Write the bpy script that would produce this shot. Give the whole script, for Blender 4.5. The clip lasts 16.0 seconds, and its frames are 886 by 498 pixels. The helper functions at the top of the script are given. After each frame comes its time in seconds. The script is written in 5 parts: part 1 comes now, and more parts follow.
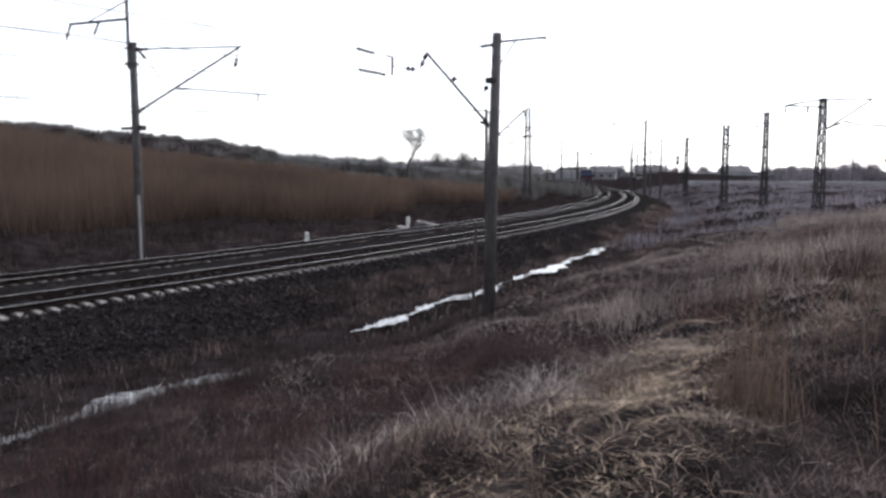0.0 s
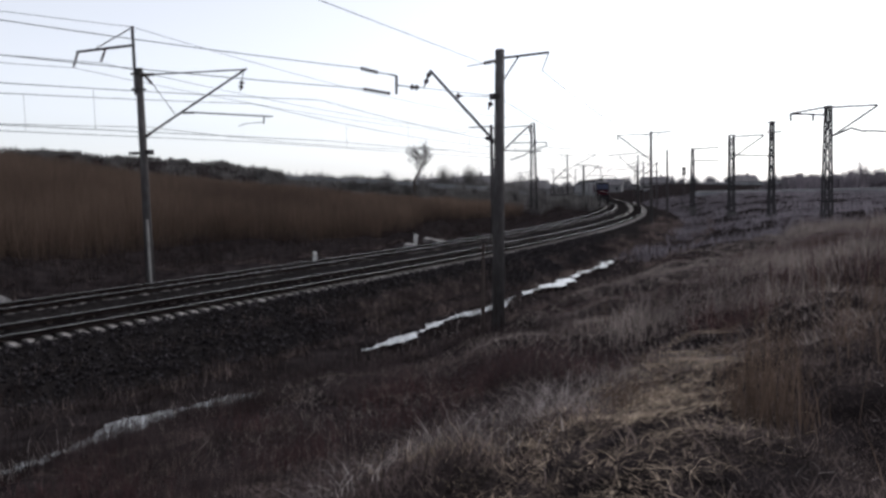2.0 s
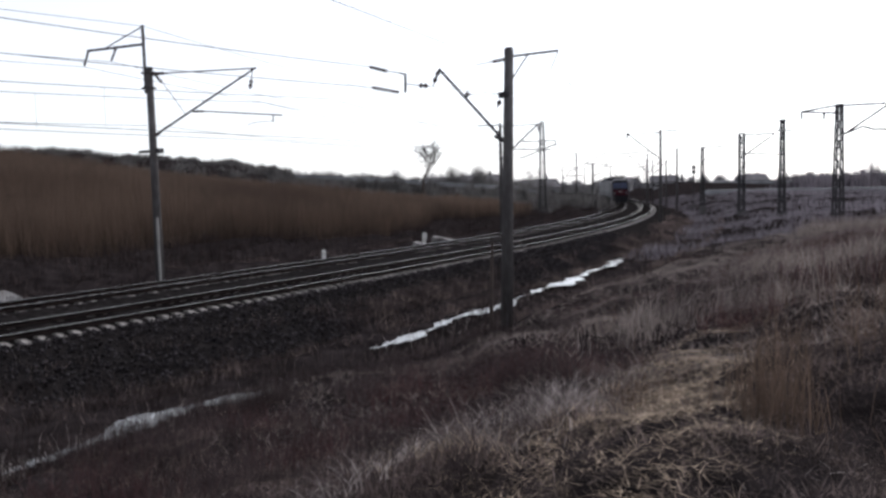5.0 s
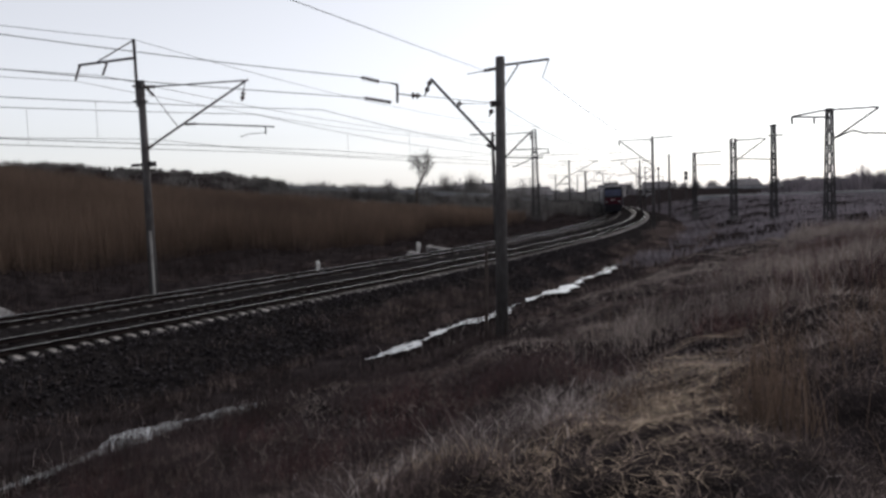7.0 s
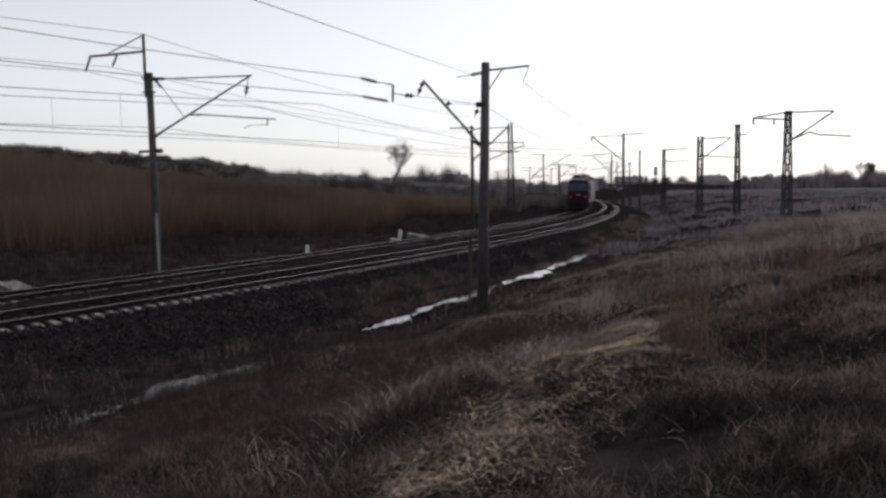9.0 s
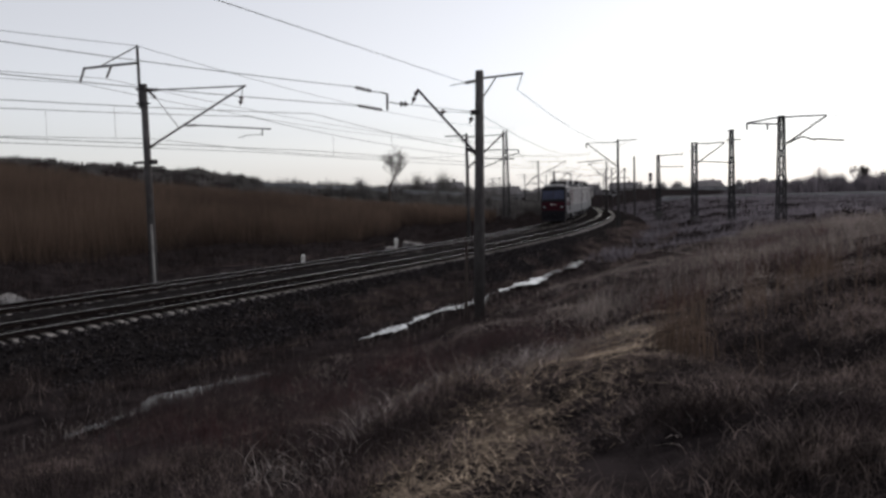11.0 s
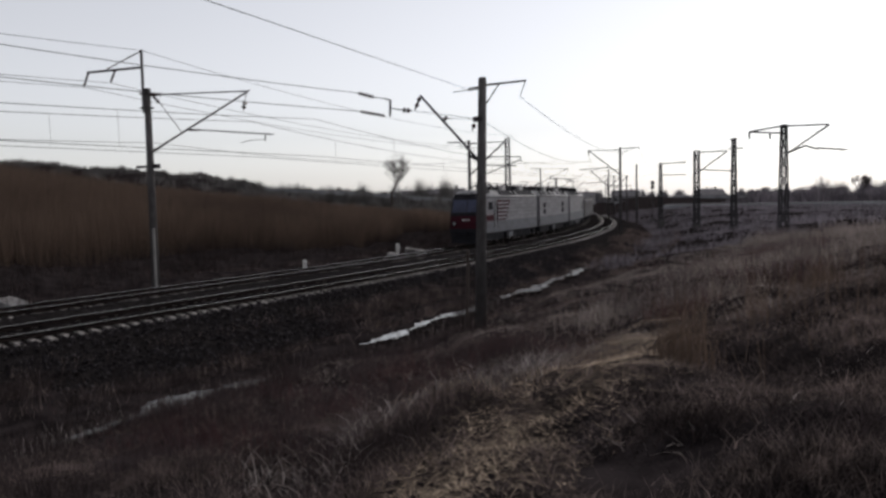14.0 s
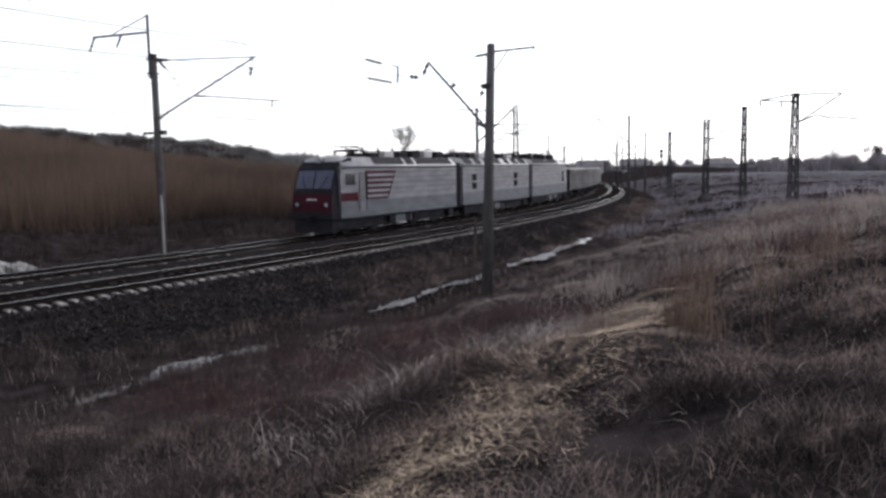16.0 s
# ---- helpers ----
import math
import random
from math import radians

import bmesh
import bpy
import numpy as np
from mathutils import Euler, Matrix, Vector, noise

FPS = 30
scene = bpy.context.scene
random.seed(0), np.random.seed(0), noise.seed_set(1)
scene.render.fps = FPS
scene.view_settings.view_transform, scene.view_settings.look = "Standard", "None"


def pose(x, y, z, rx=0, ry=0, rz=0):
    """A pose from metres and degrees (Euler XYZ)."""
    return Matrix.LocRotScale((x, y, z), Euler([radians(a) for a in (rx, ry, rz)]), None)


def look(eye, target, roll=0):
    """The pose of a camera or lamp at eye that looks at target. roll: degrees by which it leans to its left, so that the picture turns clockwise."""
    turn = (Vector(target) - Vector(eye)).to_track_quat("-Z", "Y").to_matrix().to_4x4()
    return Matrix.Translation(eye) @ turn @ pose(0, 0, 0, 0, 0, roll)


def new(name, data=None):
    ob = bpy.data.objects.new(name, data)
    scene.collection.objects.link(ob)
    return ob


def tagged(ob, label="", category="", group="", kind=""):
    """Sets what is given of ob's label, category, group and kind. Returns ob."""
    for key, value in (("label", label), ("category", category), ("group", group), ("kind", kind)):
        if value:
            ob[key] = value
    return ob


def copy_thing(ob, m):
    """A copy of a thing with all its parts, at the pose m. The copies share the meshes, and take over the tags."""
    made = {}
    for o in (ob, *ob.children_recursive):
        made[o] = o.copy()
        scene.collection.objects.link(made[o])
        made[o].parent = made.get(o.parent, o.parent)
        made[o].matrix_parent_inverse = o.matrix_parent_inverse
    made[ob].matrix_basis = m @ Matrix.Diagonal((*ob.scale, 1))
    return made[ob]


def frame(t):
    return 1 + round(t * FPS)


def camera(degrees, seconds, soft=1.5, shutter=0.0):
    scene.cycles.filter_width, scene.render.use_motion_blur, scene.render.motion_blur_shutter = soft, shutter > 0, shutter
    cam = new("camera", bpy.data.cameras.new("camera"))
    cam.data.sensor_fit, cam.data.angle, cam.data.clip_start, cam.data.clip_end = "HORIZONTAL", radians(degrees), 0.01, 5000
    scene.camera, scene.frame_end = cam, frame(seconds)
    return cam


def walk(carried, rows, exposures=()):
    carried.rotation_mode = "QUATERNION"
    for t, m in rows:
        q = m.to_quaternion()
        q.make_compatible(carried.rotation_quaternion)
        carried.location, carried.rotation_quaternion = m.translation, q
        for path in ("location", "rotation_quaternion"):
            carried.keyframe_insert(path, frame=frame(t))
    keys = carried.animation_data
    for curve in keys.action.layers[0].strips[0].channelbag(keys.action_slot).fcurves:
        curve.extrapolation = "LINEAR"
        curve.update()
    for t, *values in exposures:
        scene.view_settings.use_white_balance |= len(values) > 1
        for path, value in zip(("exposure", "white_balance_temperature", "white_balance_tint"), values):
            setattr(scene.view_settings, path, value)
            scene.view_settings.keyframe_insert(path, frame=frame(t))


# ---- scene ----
cam = camera(60.0, 16.0, soft=2.9)
PATH = [  # seconds, x, y, z, yaw, pitch, roll
    (0.0, 0.51, 3.27, 3.99, 1.23, -5.75, -0.07),
    (0.5, 0.51, 3.27, 3.99, 1.61, -5.05, -0.62),
    (1.0, 0.51, 3.27, 3.99, 1.98, -4.94, -0.85),
    (1.5, 0.51, 3.27, 3.99, 2.19, -4.31, -1.32),
    (2.0, 0.51, 3.27, 3.99, 1.81, -4.50, -1.48),
    (2.5, 0.51, 3.27, 3.99, 1.43, -5.01, -1.84),
    (3.0, 0.51, 3.27, 3.99, 1.52, -5.18, -1.43),
    (3.5, 0.51, 3.27, 3.99, 2.18, -5.16, -1.28),
    (4.0, 0.51, 3.27, 3.99, 1.96, -5.12, -1.49),
    (4.2, 0.51, 3.27, 3.99, 2.36, -4.84, -1.29),
    (6.5, 0.51, 3.27, 3.99, 2.16, -4.33, -1.96),
    (7.0, 0.51, 3.27, 3.99, 2.01, -3.92, -2.25),
    (7.3, 0.47, 3.01, 3.99, 1.92, -3.71, -2.25),
    (7.5, 0.32, 2.01, 3.99, 1.82, -3.51, -2.25),
    (7.8, 0.05, 0.29, 4.00, 1.30, -3.66, -2.09),
    (8.0, 0.00, 0.00, 4.00, 1.01, -3.73, -1.90),
    (8.5, 0.00, 0.00, 4.00, 1.10, -4.62, -0.87),
    (9.0, 0.00, 0.00, 4.00, -0.00, -4.69, -1.10),
    (9.2, 0.00, 0.00, 4.00, 0.10, -4.43, -2.19),
    (11.3, 0.00, 0.00, 4.00, -0.34, -4.03, -1.67),
    (11.5, 0.00, 0.00, 4.00, -0.29, -3.98, -1.78),
    (12.0, 0.00, 0.00, 4.00, -0.17, -4.06, -1.90),
    (12.5, 0.00, 0.00, 4.00, -0.05, -4.54, -1.73),
    (13.0, 0.00, 0.00, 4.00, 0.20, -4.43, -1.94),
    (13.5, 0.00, 0.00, 4.00, 0.36, -3.50, -1.57),
    (14.0, 0.00, 0.00, 4.00, -0.20, -3.63, -1.27),
    (14.5, 0.00, 0.00, 4.00, -0.05, -4.44, -1.11),
    (15.0, 0.00, 0.00, 4.00, 0.05, -5.18, -0.97),
    (15.5, 0.00, 0.00, 4.00, 0.35, -5.77, -0.96),
    (16.0, 0.00, 0.00, 4.00, 0.37, -6.00, -1.00),
]


def eye_pose(x, y, z, yaw, pitch, roll):
    a, b = radians(yaw), radians(pitch)
    ahead = Vector((-math.sin(a) * math.cos(b), math.cos(a) * math.cos(b), math.sin(b)))
    return look((x, y, z), Vector((x, y, z)) + ahead * 10, roll)


EXPOSURES = [(t, v, 6500 if 7.0 < t < 14.5 else 6200, 13) for t, v in (
    (0.0, 1.0), (0.6, 0.75), (1.5, 0.25), (2.1, 0.22), (2.5, 0.4), (4.2, 0.6), (6.3, 0.3), (7.3, 0.05), (7.8, 0.0), (9.2, 0.05), (11.3, -0.1), (13.0, -0.08), (13.5, 0.1), (14.1, -0.15), (15.2, 0.42), (16.0, 0.85))]
walk(cam, [(t, eye_pose(*r)) for t, *r in PATH], EXPOSURES)

# ---- light: a hazy bright spring sky, the sun ahead and to the side ----
SUN_AZ, SUN_EL = 50.0, 44.0          # degrees to the right of +y, and up
world = bpy.data.worlds.new("sky")
scene.world = world
world.use_nodes = True
wn, wl = world.node_tree.nodes, world.node_tree.links
sky = wn.new("ShaderNodeTexSky")
sky.sky_type, sky.sun_disc = "NISHITA", False
sky.sun_elevation, sky.sun_rotation = radians(SUN_EL), radians(SUN_AZ)
sky.air_density, sky.dust_density, sky.ozone_density = 1.0, 1.0, 1.0
haze = wn.new("ShaderNodeHueSaturation")          # thin haze takes colour out of the sky
haze.inputs["Saturation"].default_value = 0.22
wl.new(sky.outputs["Color"], haze.inputs["Color"])
wl.new(haze.outputs["Color"], wn["Background"].inputs["Color"])
wn["Background"].inputs["Strength"].default_value = 0.15
sun_data = bpy.data.lights.new("sun", "SUN")
sun_data.energy, sun_data.angle, sun_data.color = 1.1, radians(5), (1.0, 0.94, 0.86)
sun = new("sun", sun_data)
sa, se = radians(SUN_AZ), radians(SUN_EL)
sun_dir = Vector((math.sin(sa) * math.cos(se), math.cos(sa) * math.cos(se), math.sin(se)))
sun.matrix_world = look(sun_dir * 100, (0, 0, 0))


# ---- materials ----
def mat(name, c1, c2=None, scale=4.0, rough=0.85, metal=0.0, bump=0.3, spread=0.0, random_from="", fine=8.0, stretch=(1, 1, 1), thin=0.0):
    """A surface that varies at two scales between two colours; spread: brightness change from piece to piece; thin: share of light that a dry blade lets through."""
    c2 = c2 or tuple(v * 0.6 for v in c1)
    m = bpy.data.materials.new(name)
    m.use_nodes = True
    n, l = m.node_tree.nodes, m.node_tree.links
    bsdf = n["Principled BSDF"]
    bsdf.inputs["Roughness"].default_value = rough
    bsdf.inputs["Metallic"].default_value = metal
    bsdf.inputs["Specular IOR Level"].default_value = 0.5 if rough < 0.6 else 0.06
    tc = n.new("ShaderNodeTexCoord")
    mp = n.new("ShaderNodeMapping")
    mp.inputs["Scale"].default_value = stretch
    l.new(tc.outputs["Object"], mp.inputs["Vector"])
    big, small = n.new("ShaderNodeTexNoise"), n.new("ShaderNodeTexNoise")
    for node, s, d in ((big, scale, 4), (small, scale * fine, 3)):
        node.inputs["Scale"].default_value = s
        node.inputs["Detail"].default_value = d
        l.new(mp.outputs["Vector"], node.inputs["Vector"])
    mixn = n.new("ShaderNodeMath")
    mixn.operation = "ADD"
    half = n.new("ShaderNodeMath")
    half.operation = "MULTIPLY_ADD"
    l.new(small.outputs["Fac"], half.inputs[0])
    half.inputs[1].default_value, half.inputs[2].default_value = 0.5, -0.25
    l.new(big.outputs["Fac"], mixn.inputs[0])
    l.new(half.outputs[0], mixn.inputs[1])
    ramp = n.new("ShaderNodeValToRGB")
    ramp.color_ramp.elements[0].position, ramp.color_ramp.elements[1].position = 0.36, 0.66
    ramp.color_ramp.elements[0].color, ramp.color_ramp.elements[1].color = (*c2, 1), (*c1, 1)
    l.new(mixn.outputs[0], ramp.inputs["Fac"])
    out = ramp.outputs["Color"]
    if spread:
        if random_from == "object":
            info = n.new("ShaderNodeObjectInfo")
            rnd = info.outputs["Random"]
        else:
            info = n.new("ShaderNodeNewGeometry")
            rnd = info.outputs["Random Per Island"]
        sc = n.new("ShaderNodeMath")
        sc.operation = "MULTIPLY_ADD"
        sc.inputs[1].default_value, sc.inputs[2].default_value = 2 * spread, 1 - spread
        l.new(rnd, sc.inputs[0])
        mul = n.new("ShaderNodeVectorMath")
        mul.operation = "SCALE"
        l.new(out, mul.inputs[0])
        l.new(sc.outputs[0], mul.inputs["Scale"])
        out = mul.outputs[0]
    l.new(out, bsdf.inputs["Base Color"])
    if thin:
        through_light, both = n.new("ShaderNodeBsdfTranslucent"), n.new("ShaderNodeMixShader")
        l.new(out, through_light.inputs["Color"])
        both.inputs["Fac"].default_value = thin
        l.new(bsdf.outputs[0], both.inputs[1])
        l.new(through_light.outputs[0], both.inputs[2])
        l.new(both.outputs[0], n["Material Output"].inputs["Surface"])
    if bump:
        b = n.new("ShaderNodeBump")
        b.inputs["Strength"].default_value, b.inputs["Distance"].default_value = bump, 0.02
        l.new(small.outputs["Fac"], b.inputs["Height"])
        l.new(b.outputs["Normal"], bsdf.inputs["Normal"])
    return m


def plain(name, c, rough=0.5, metal=0.0):
    return mat(name, c, tuple(v * 0.75 for v in c), 3.0, rough, metal, 0.05)


M = {
    "soil": mat("soil", (0.031, 0.0255, 0.026), (0.0103, 0.00869, 0.00899), 1.6, 0.95, 0, 0.8, fine=14),
    "ballast": mat("ballast", (0.0203, 0.018, 0.018), (0.009, 0.00825, 0.0084), 3.0, 0.95, 0, 1.0, fine=5),
    "stone": mat("stone", (0.0517, 0.046, 0.0488), (0.00949, 0.00851, 0.00948), 6.0, 0.9, 0, 0.2, 0.55),
    "sleeper": mat("sleeper_concrete", (0.32, 0.3, 0.285), (0.13, 0.12, 0.114), 2.5, 0.8, 0, 0.3, 0.2, "object"),
    "rail": mat("rail_steel", (0.018, 0.014, 0.013), (0.01, 0.008, 0.008), 3.0, 0.75, 0.2, 0.3),
    "railhead": mat("polished_railhead", (0.62, 0.6, 0.58), (0.4, 0.37, 0.35), 6.0, 0.06, 1.0, 0.02),
    "concrete": mat("pole_concrete", (0.1, 0.094, 0.094), (0.055, 0.05, 0.05), 1.2, 0.85, 0, 0.3, stretch=(1, 1, 0.25)),
    "steel": mat("dark_steel", (0.075, 0.072, 0.075), (0.04, 0.036, 0.036), 4.0, 0.65, 0.4, 0.1),
    "lattice": mat("lattice_steel", (0.05, 0.05, 0.053), (0.03, 0.028, 0.029), 3.0, 0.8, 0.0, 0.1),
    "insul": plain("brown_porcelain", (0.045, 0.028, 0.022), 0.25),
    "wire": plain("weathered_copper_wire", (0.06, 0.058, 0.06), 0.7, 0.0),
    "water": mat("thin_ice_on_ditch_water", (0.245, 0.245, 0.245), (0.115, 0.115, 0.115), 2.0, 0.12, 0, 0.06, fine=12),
    "grass": mat("dry_grass", (0.203, 0.159, 0.145), (0.0405, 0.0327, 0.0318), 0.8, 0.9, 0, 0, 0.8, thin=0.45),
    "straw": mat("pale_straw", (0.64, 0.511, 0.388), (0.192, 0.151, 0.12), 1.4, 0.85, 0, 0, 0.75, thin=0.45),
    "weed": mat("dead_weed_stems", (0.0786, 0.059, 0.0592), (0.0353, 0.0272, 0.0279), 0.6, 0.9, 0, 0, 0.5, thin=0.30),
    "reed": mat("dry_reed", (0.143, 0.102, 0.0783), (0.0759, 0.0542, 0.0434), 0.06, 0.85, 0, 0, 0.45, fine=10, thin=0.40),
    "bark": mat("bark", (0.085, 0.068, 0.06), (0.045, 0.036, 0.033), 2.0, 0.95, 0, 0.4),
    "twig": mat("bare_twigs", (0.07, 0.06, 0.057), (0.04, 0.034, 0.033), 0.5, 0.95, 0, 0, 0.35),
    # far brush lightened a little, distance haze put into its colour
    "brush": mat("far_bare_brush", (0.17, 0.16, 0.155), (0.09, 0.085, 0.083), 0.05, 0.95, 0, 0, 0.4, thin=0.35),
    "wallp": mat("pale_plaster", (0.22, 0.215, 0.22), (0.15, 0.145, 0.15), 0.5, 0.9, 0, 0.1),
    "roofp": mat("slate_roof", (0.17, 0.16, 0.17), (0.1, 0.095, 0.1), 1.0, 0.8, 0, 0.2),
    "glass": plain("dark_glass", (0.02, 0.022, 0.026), 0.08),
    "road": mat("pale_road", (0.22, 0.22, 0.225), (0.14, 0.14, 0.145), 0.2, 0.7, 0, 0.1),
    "white": mat("white_paint", (0.7, 0.69, 0.66), (0.5, 0.48, 0.45), 4.0, 0.7, 0, 0.1),
    "slab": mat("old_slab", (0.3, 0.29, 0.28), (0.17, 0.16, 0.155), 2.0, 0.9, 0, 0.5),
    "fieldweed": mat("pale_field_weeds", (0.3, 0.256, 0.234), (0.127, 0.106, 0.101), 0.25, 0.9, 0, 0, 0.5, thin=0.45),
    "bleached": mat("bleached_reed", (0.491, 0.432, 0.411), (0.175, 0.151, 0.143), 0.9, 0.85, 0, 0, 0.6, thin=0.45),
    "redstem": mat("red_bare_stems", (0.0986, 0.0521, 0.0516), (0.0458, 0.025, 0.0265), 0.8, 0.85, 0, 0, 0.5, thin=0.30),
    "darkweed": mat("dark_dead_growth", (0.0546, 0.041, 0.0388), (0.024, 0.0184, 0.0183), 0.4, 0.95, 0, 0, 0.5),
    "railshade": mat("rail_shaded_ballast", (0.0121, 0.0105, 0.0105), (0.0066, 0.00572, 0.00572), 3.0, 0.95, 0, 1.0, fine=5),
    # the two farthest growths: distance haze mixed into the base colours
    "hazefield": mat("haze_greyed_far_growth", (0.223, 0.199, 0.22), (0.132, 0.119, 0.131), 0.04, 0.95, 0, 0, 0.4, thin=0.3),
    "hazebrush": mat("haze_paled_far_brush", (0.24, 0.23, 0.24), (0.15, 0.145, 0.155), 0.05, 0.95, 0, 0, 0.3, thin=0.35),
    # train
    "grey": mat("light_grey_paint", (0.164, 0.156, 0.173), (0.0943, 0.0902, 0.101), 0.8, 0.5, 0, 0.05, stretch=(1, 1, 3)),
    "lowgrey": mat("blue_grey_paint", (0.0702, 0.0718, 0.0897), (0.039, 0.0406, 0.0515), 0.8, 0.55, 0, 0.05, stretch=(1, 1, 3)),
    # red and dark paint lowered so the cab front's shade sits in the colour
    "red": mat("red_paint", (0.052, 0.009, 0.015), (0.03, 0.007, 0.011), 1.0, 0.62, 0, 0.05),
    "dark": mat("dirty_shaded_dark_paint", (0.022, 0.021, 0.025), (0.012, 0.0115, 0.014), 2.0, 0.7, 0, 0.15),
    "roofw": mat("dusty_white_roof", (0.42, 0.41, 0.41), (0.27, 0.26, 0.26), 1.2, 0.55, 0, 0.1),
    "wheel": mat("wheel_steel", (0.03, 0.027, 0.026), (0.018, 0.016, 0.016), 3.0, 0.6, 0.5, 0.1),
    "wagon": mat("wagon_brown", (0.06, 0.048, 0.048), (0.03, 0.025, 0.025), 0.9, 0.75, 0, 0.2, stretch=(1, 1, 2)),
    "wagrib": mat("wagon_rim_grey", (0.5, 0.48, 0.47), (0.3, 0.28, 0.27), 1.5, 0.7, 0, 0.15),
    # darker copy of the body grey, shade painted into ribs and cab door
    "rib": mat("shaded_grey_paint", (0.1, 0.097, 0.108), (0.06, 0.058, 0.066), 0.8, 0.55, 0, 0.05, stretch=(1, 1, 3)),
    "screen": mat("tinted_windscreen", (0.03, 0.036, 0.075), (0.02, 0.024, 0.05), 1.0, 0.12, 0, 0.0),
    "lamp": plain("lamp_glass", (0.3, 0.3, 0.31), 0.15),
    "signal": plain("black_signal", (0.02, 0.02, 0.022), 0.6),
}


for dull in ("soil", "ballast", "stone", "railshade", "sleeper", "rail"):      # dusty, with no sheen at a low angle
    M[dull].node_tree.nodes["Principled BSDF"].inputs["Specular IOR Level"].default_value = 0.0
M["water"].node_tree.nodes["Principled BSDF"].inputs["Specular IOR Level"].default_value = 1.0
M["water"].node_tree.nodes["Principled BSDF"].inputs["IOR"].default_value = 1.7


# ---- mesh helpers ----
def mesh_of(name, bm, material, smooth=False):
    me = bpy.data.meshes.new(name)
    bm.normal_update()
    bm.to_mesh(me)
    bm.free()
    if smooth:
        me.polygons.foreach_set("use_smooth", [True] * len(me.polygons))
    me.materials.append(M[material])
    return me


def part(name, bm, material, parent, label="", smooth=False):
    ob = new(name, mesh_of(name, bm, material, smooth))
    ob.parent = parent
    if label:
        ob["label"] = label
    return ob


def shared(name, me, parent, m=None):
    ob = new(name, me)
    ob.parent = parent
    if m is not None:
        ob.matrix_basis = m
    return ob


def empty(name, m, label, category, group=""):
    ob = new(name)
    ob.empty_display_size = 0.3
    ob.matrix_basis = m
    return tagged(ob, label, category, group)


def box(bm, x0, x1, y0, y1, z0, z1, bevel=0.0):
    v = [bm.verts.new(p) for p in ((x0, y0, z0), (x1, y0, z0), (x1, y1, z0), (x0, y1, z0), (x0, y0, z1), (x1, y0, z1), (x1, y1, z1), (x0, y1, z1))]
    faces = [bm.faces.new([v[i] for i in f]) for f in ((0, 3, 2, 1), (4, 5, 6, 7), (0, 1, 5, 4), (1, 2, 6, 5), (2, 3, 7, 6), (3, 0, 4, 7))]
    if bevel:
        bmesh.ops.bevel(bm, geom=list({e for f in faces for e in f.edges}), offset=bevel, segments=1, affect="EDGES")
    return bm


def rod(bm, a, b, r0, r1=None, sides=6, cap=True):
    """A tapered round bar from a to b."""
    r1 = r0 if r1 is None else r1
    a, b = Vector(a), Vector(b)
    d = (b - a).normalized()
    side = d.cross(Vector((0, 0, 1)) if abs(d.z) < 0.95 else Vector((1, 0, 0))).normalized()
    up = side.cross(d)
    rings = []
    for p, r in ((a, r0), (b, r1)):
        rings.append([bm.verts.new(p + (side * math.cos(t) + up * math.sin(t)) * r) for t in (2 * math.pi * i / sides for i in range(sides))])
    for i in range(sides):
        j = (i + 1) % sides
        bm.faces.new((rings[0][i], rings[0][j], rings[1][j], rings[1][i]))
    if cap:
        bm.faces.new(rings[0][::-1])
        bm.faces.new(rings[1])
    return bm


def lathe(bm, a, b, radii, sides=8):
    """Rings of the given radii spread evenly from a to b."""
    a, b = Vector(a), Vector(b)
    d = (b - a).normalized()
    side = d.cross(Vector((0, 0, 1)) if abs(d.z) < 0.95 else Vector((1, 0, 0))).normalized()
    up = side.cross(d)
    rings = []
    for i, r in enumerate(radii):
        p = a.lerp(b, i / (len(radii) - 1))
        rings.append([bm.verts.new(p + (side * math.cos(t) + up * math.sin(t)) * r) for t in (2 * math.pi * k / sides for k in range(sides))])
    for q, r in zip(rings[:-1], rings[1:]):
        for i in range(sides):
            j = (i + 1) % sides
            bm.faces.new((q[i], q[j], r[j], r[i]))
    bm.faces.new(rings[0][::-1])
    bm.faces.new(rings[-1])
    return bm


def prism(bm, profile, x0, x1):
    """A closed (y, z) profile drawn along x."""
    a = [bm.verts.new((x0, y, z)) for y, z in profile]
    b = [bm.verts.new((x1, y, z)) for y, z in profile]
    n = len(profile)
    for i in range(n):
        j = (i + 1) % n
        bm.faces.new((a[i], a[j], b[j], b[i]))
    bm.faces.new(a[::-1])
    bm.faces.new(b)
    bmesh.ops.recalc_face_normals(bm, faces=bm.faces[:])
    return bm


def big_mesh(name, verts, quads, material):
    """A mesh from numpy arrays of corners and of faces (three or four corners each)."""
    me = bpy.data.meshes.new(name)
    k = quads.shape[1]
    me.vertices.add(len(verts))
    me.vertices.foreach_set("co", verts.astype(np.float32).ravel())
    me.loops.add(quads.size)
    me.loops.foreach_set("vertex_index", quads.astype(np.int32).ravel())
    me.polygons.add(len(quads))
    me.polygons.foreach_set("loop_start", np.arange(0, quads.size, k, dtype=np.int32))
    me.update(calc_edges=True)
    me.validate()
    me.materials.append(M[material])
    return me


# ---- the plan: the middle line of the near track, s metres along it, u metres to its right ----
STEP = 0.5
LINE_S = np.arange(-80, 420, STEP)
q_ = np.clip(LINE_S, -20, 100) / 100
LINE_H = 0.5498 - 0.2265 * q_ - 0.299 * q_ ** 2 + 0.2015 * q_ ** 3 + np.where(LINE_S > 100, radians(-0.135) * (LINE_S - 100), 0)
LINE_X, LINE_Y = np.cumsum(np.sin(LINE_H)) * STEP, np.cumsum(np.cos(LINE_H)) * STEP
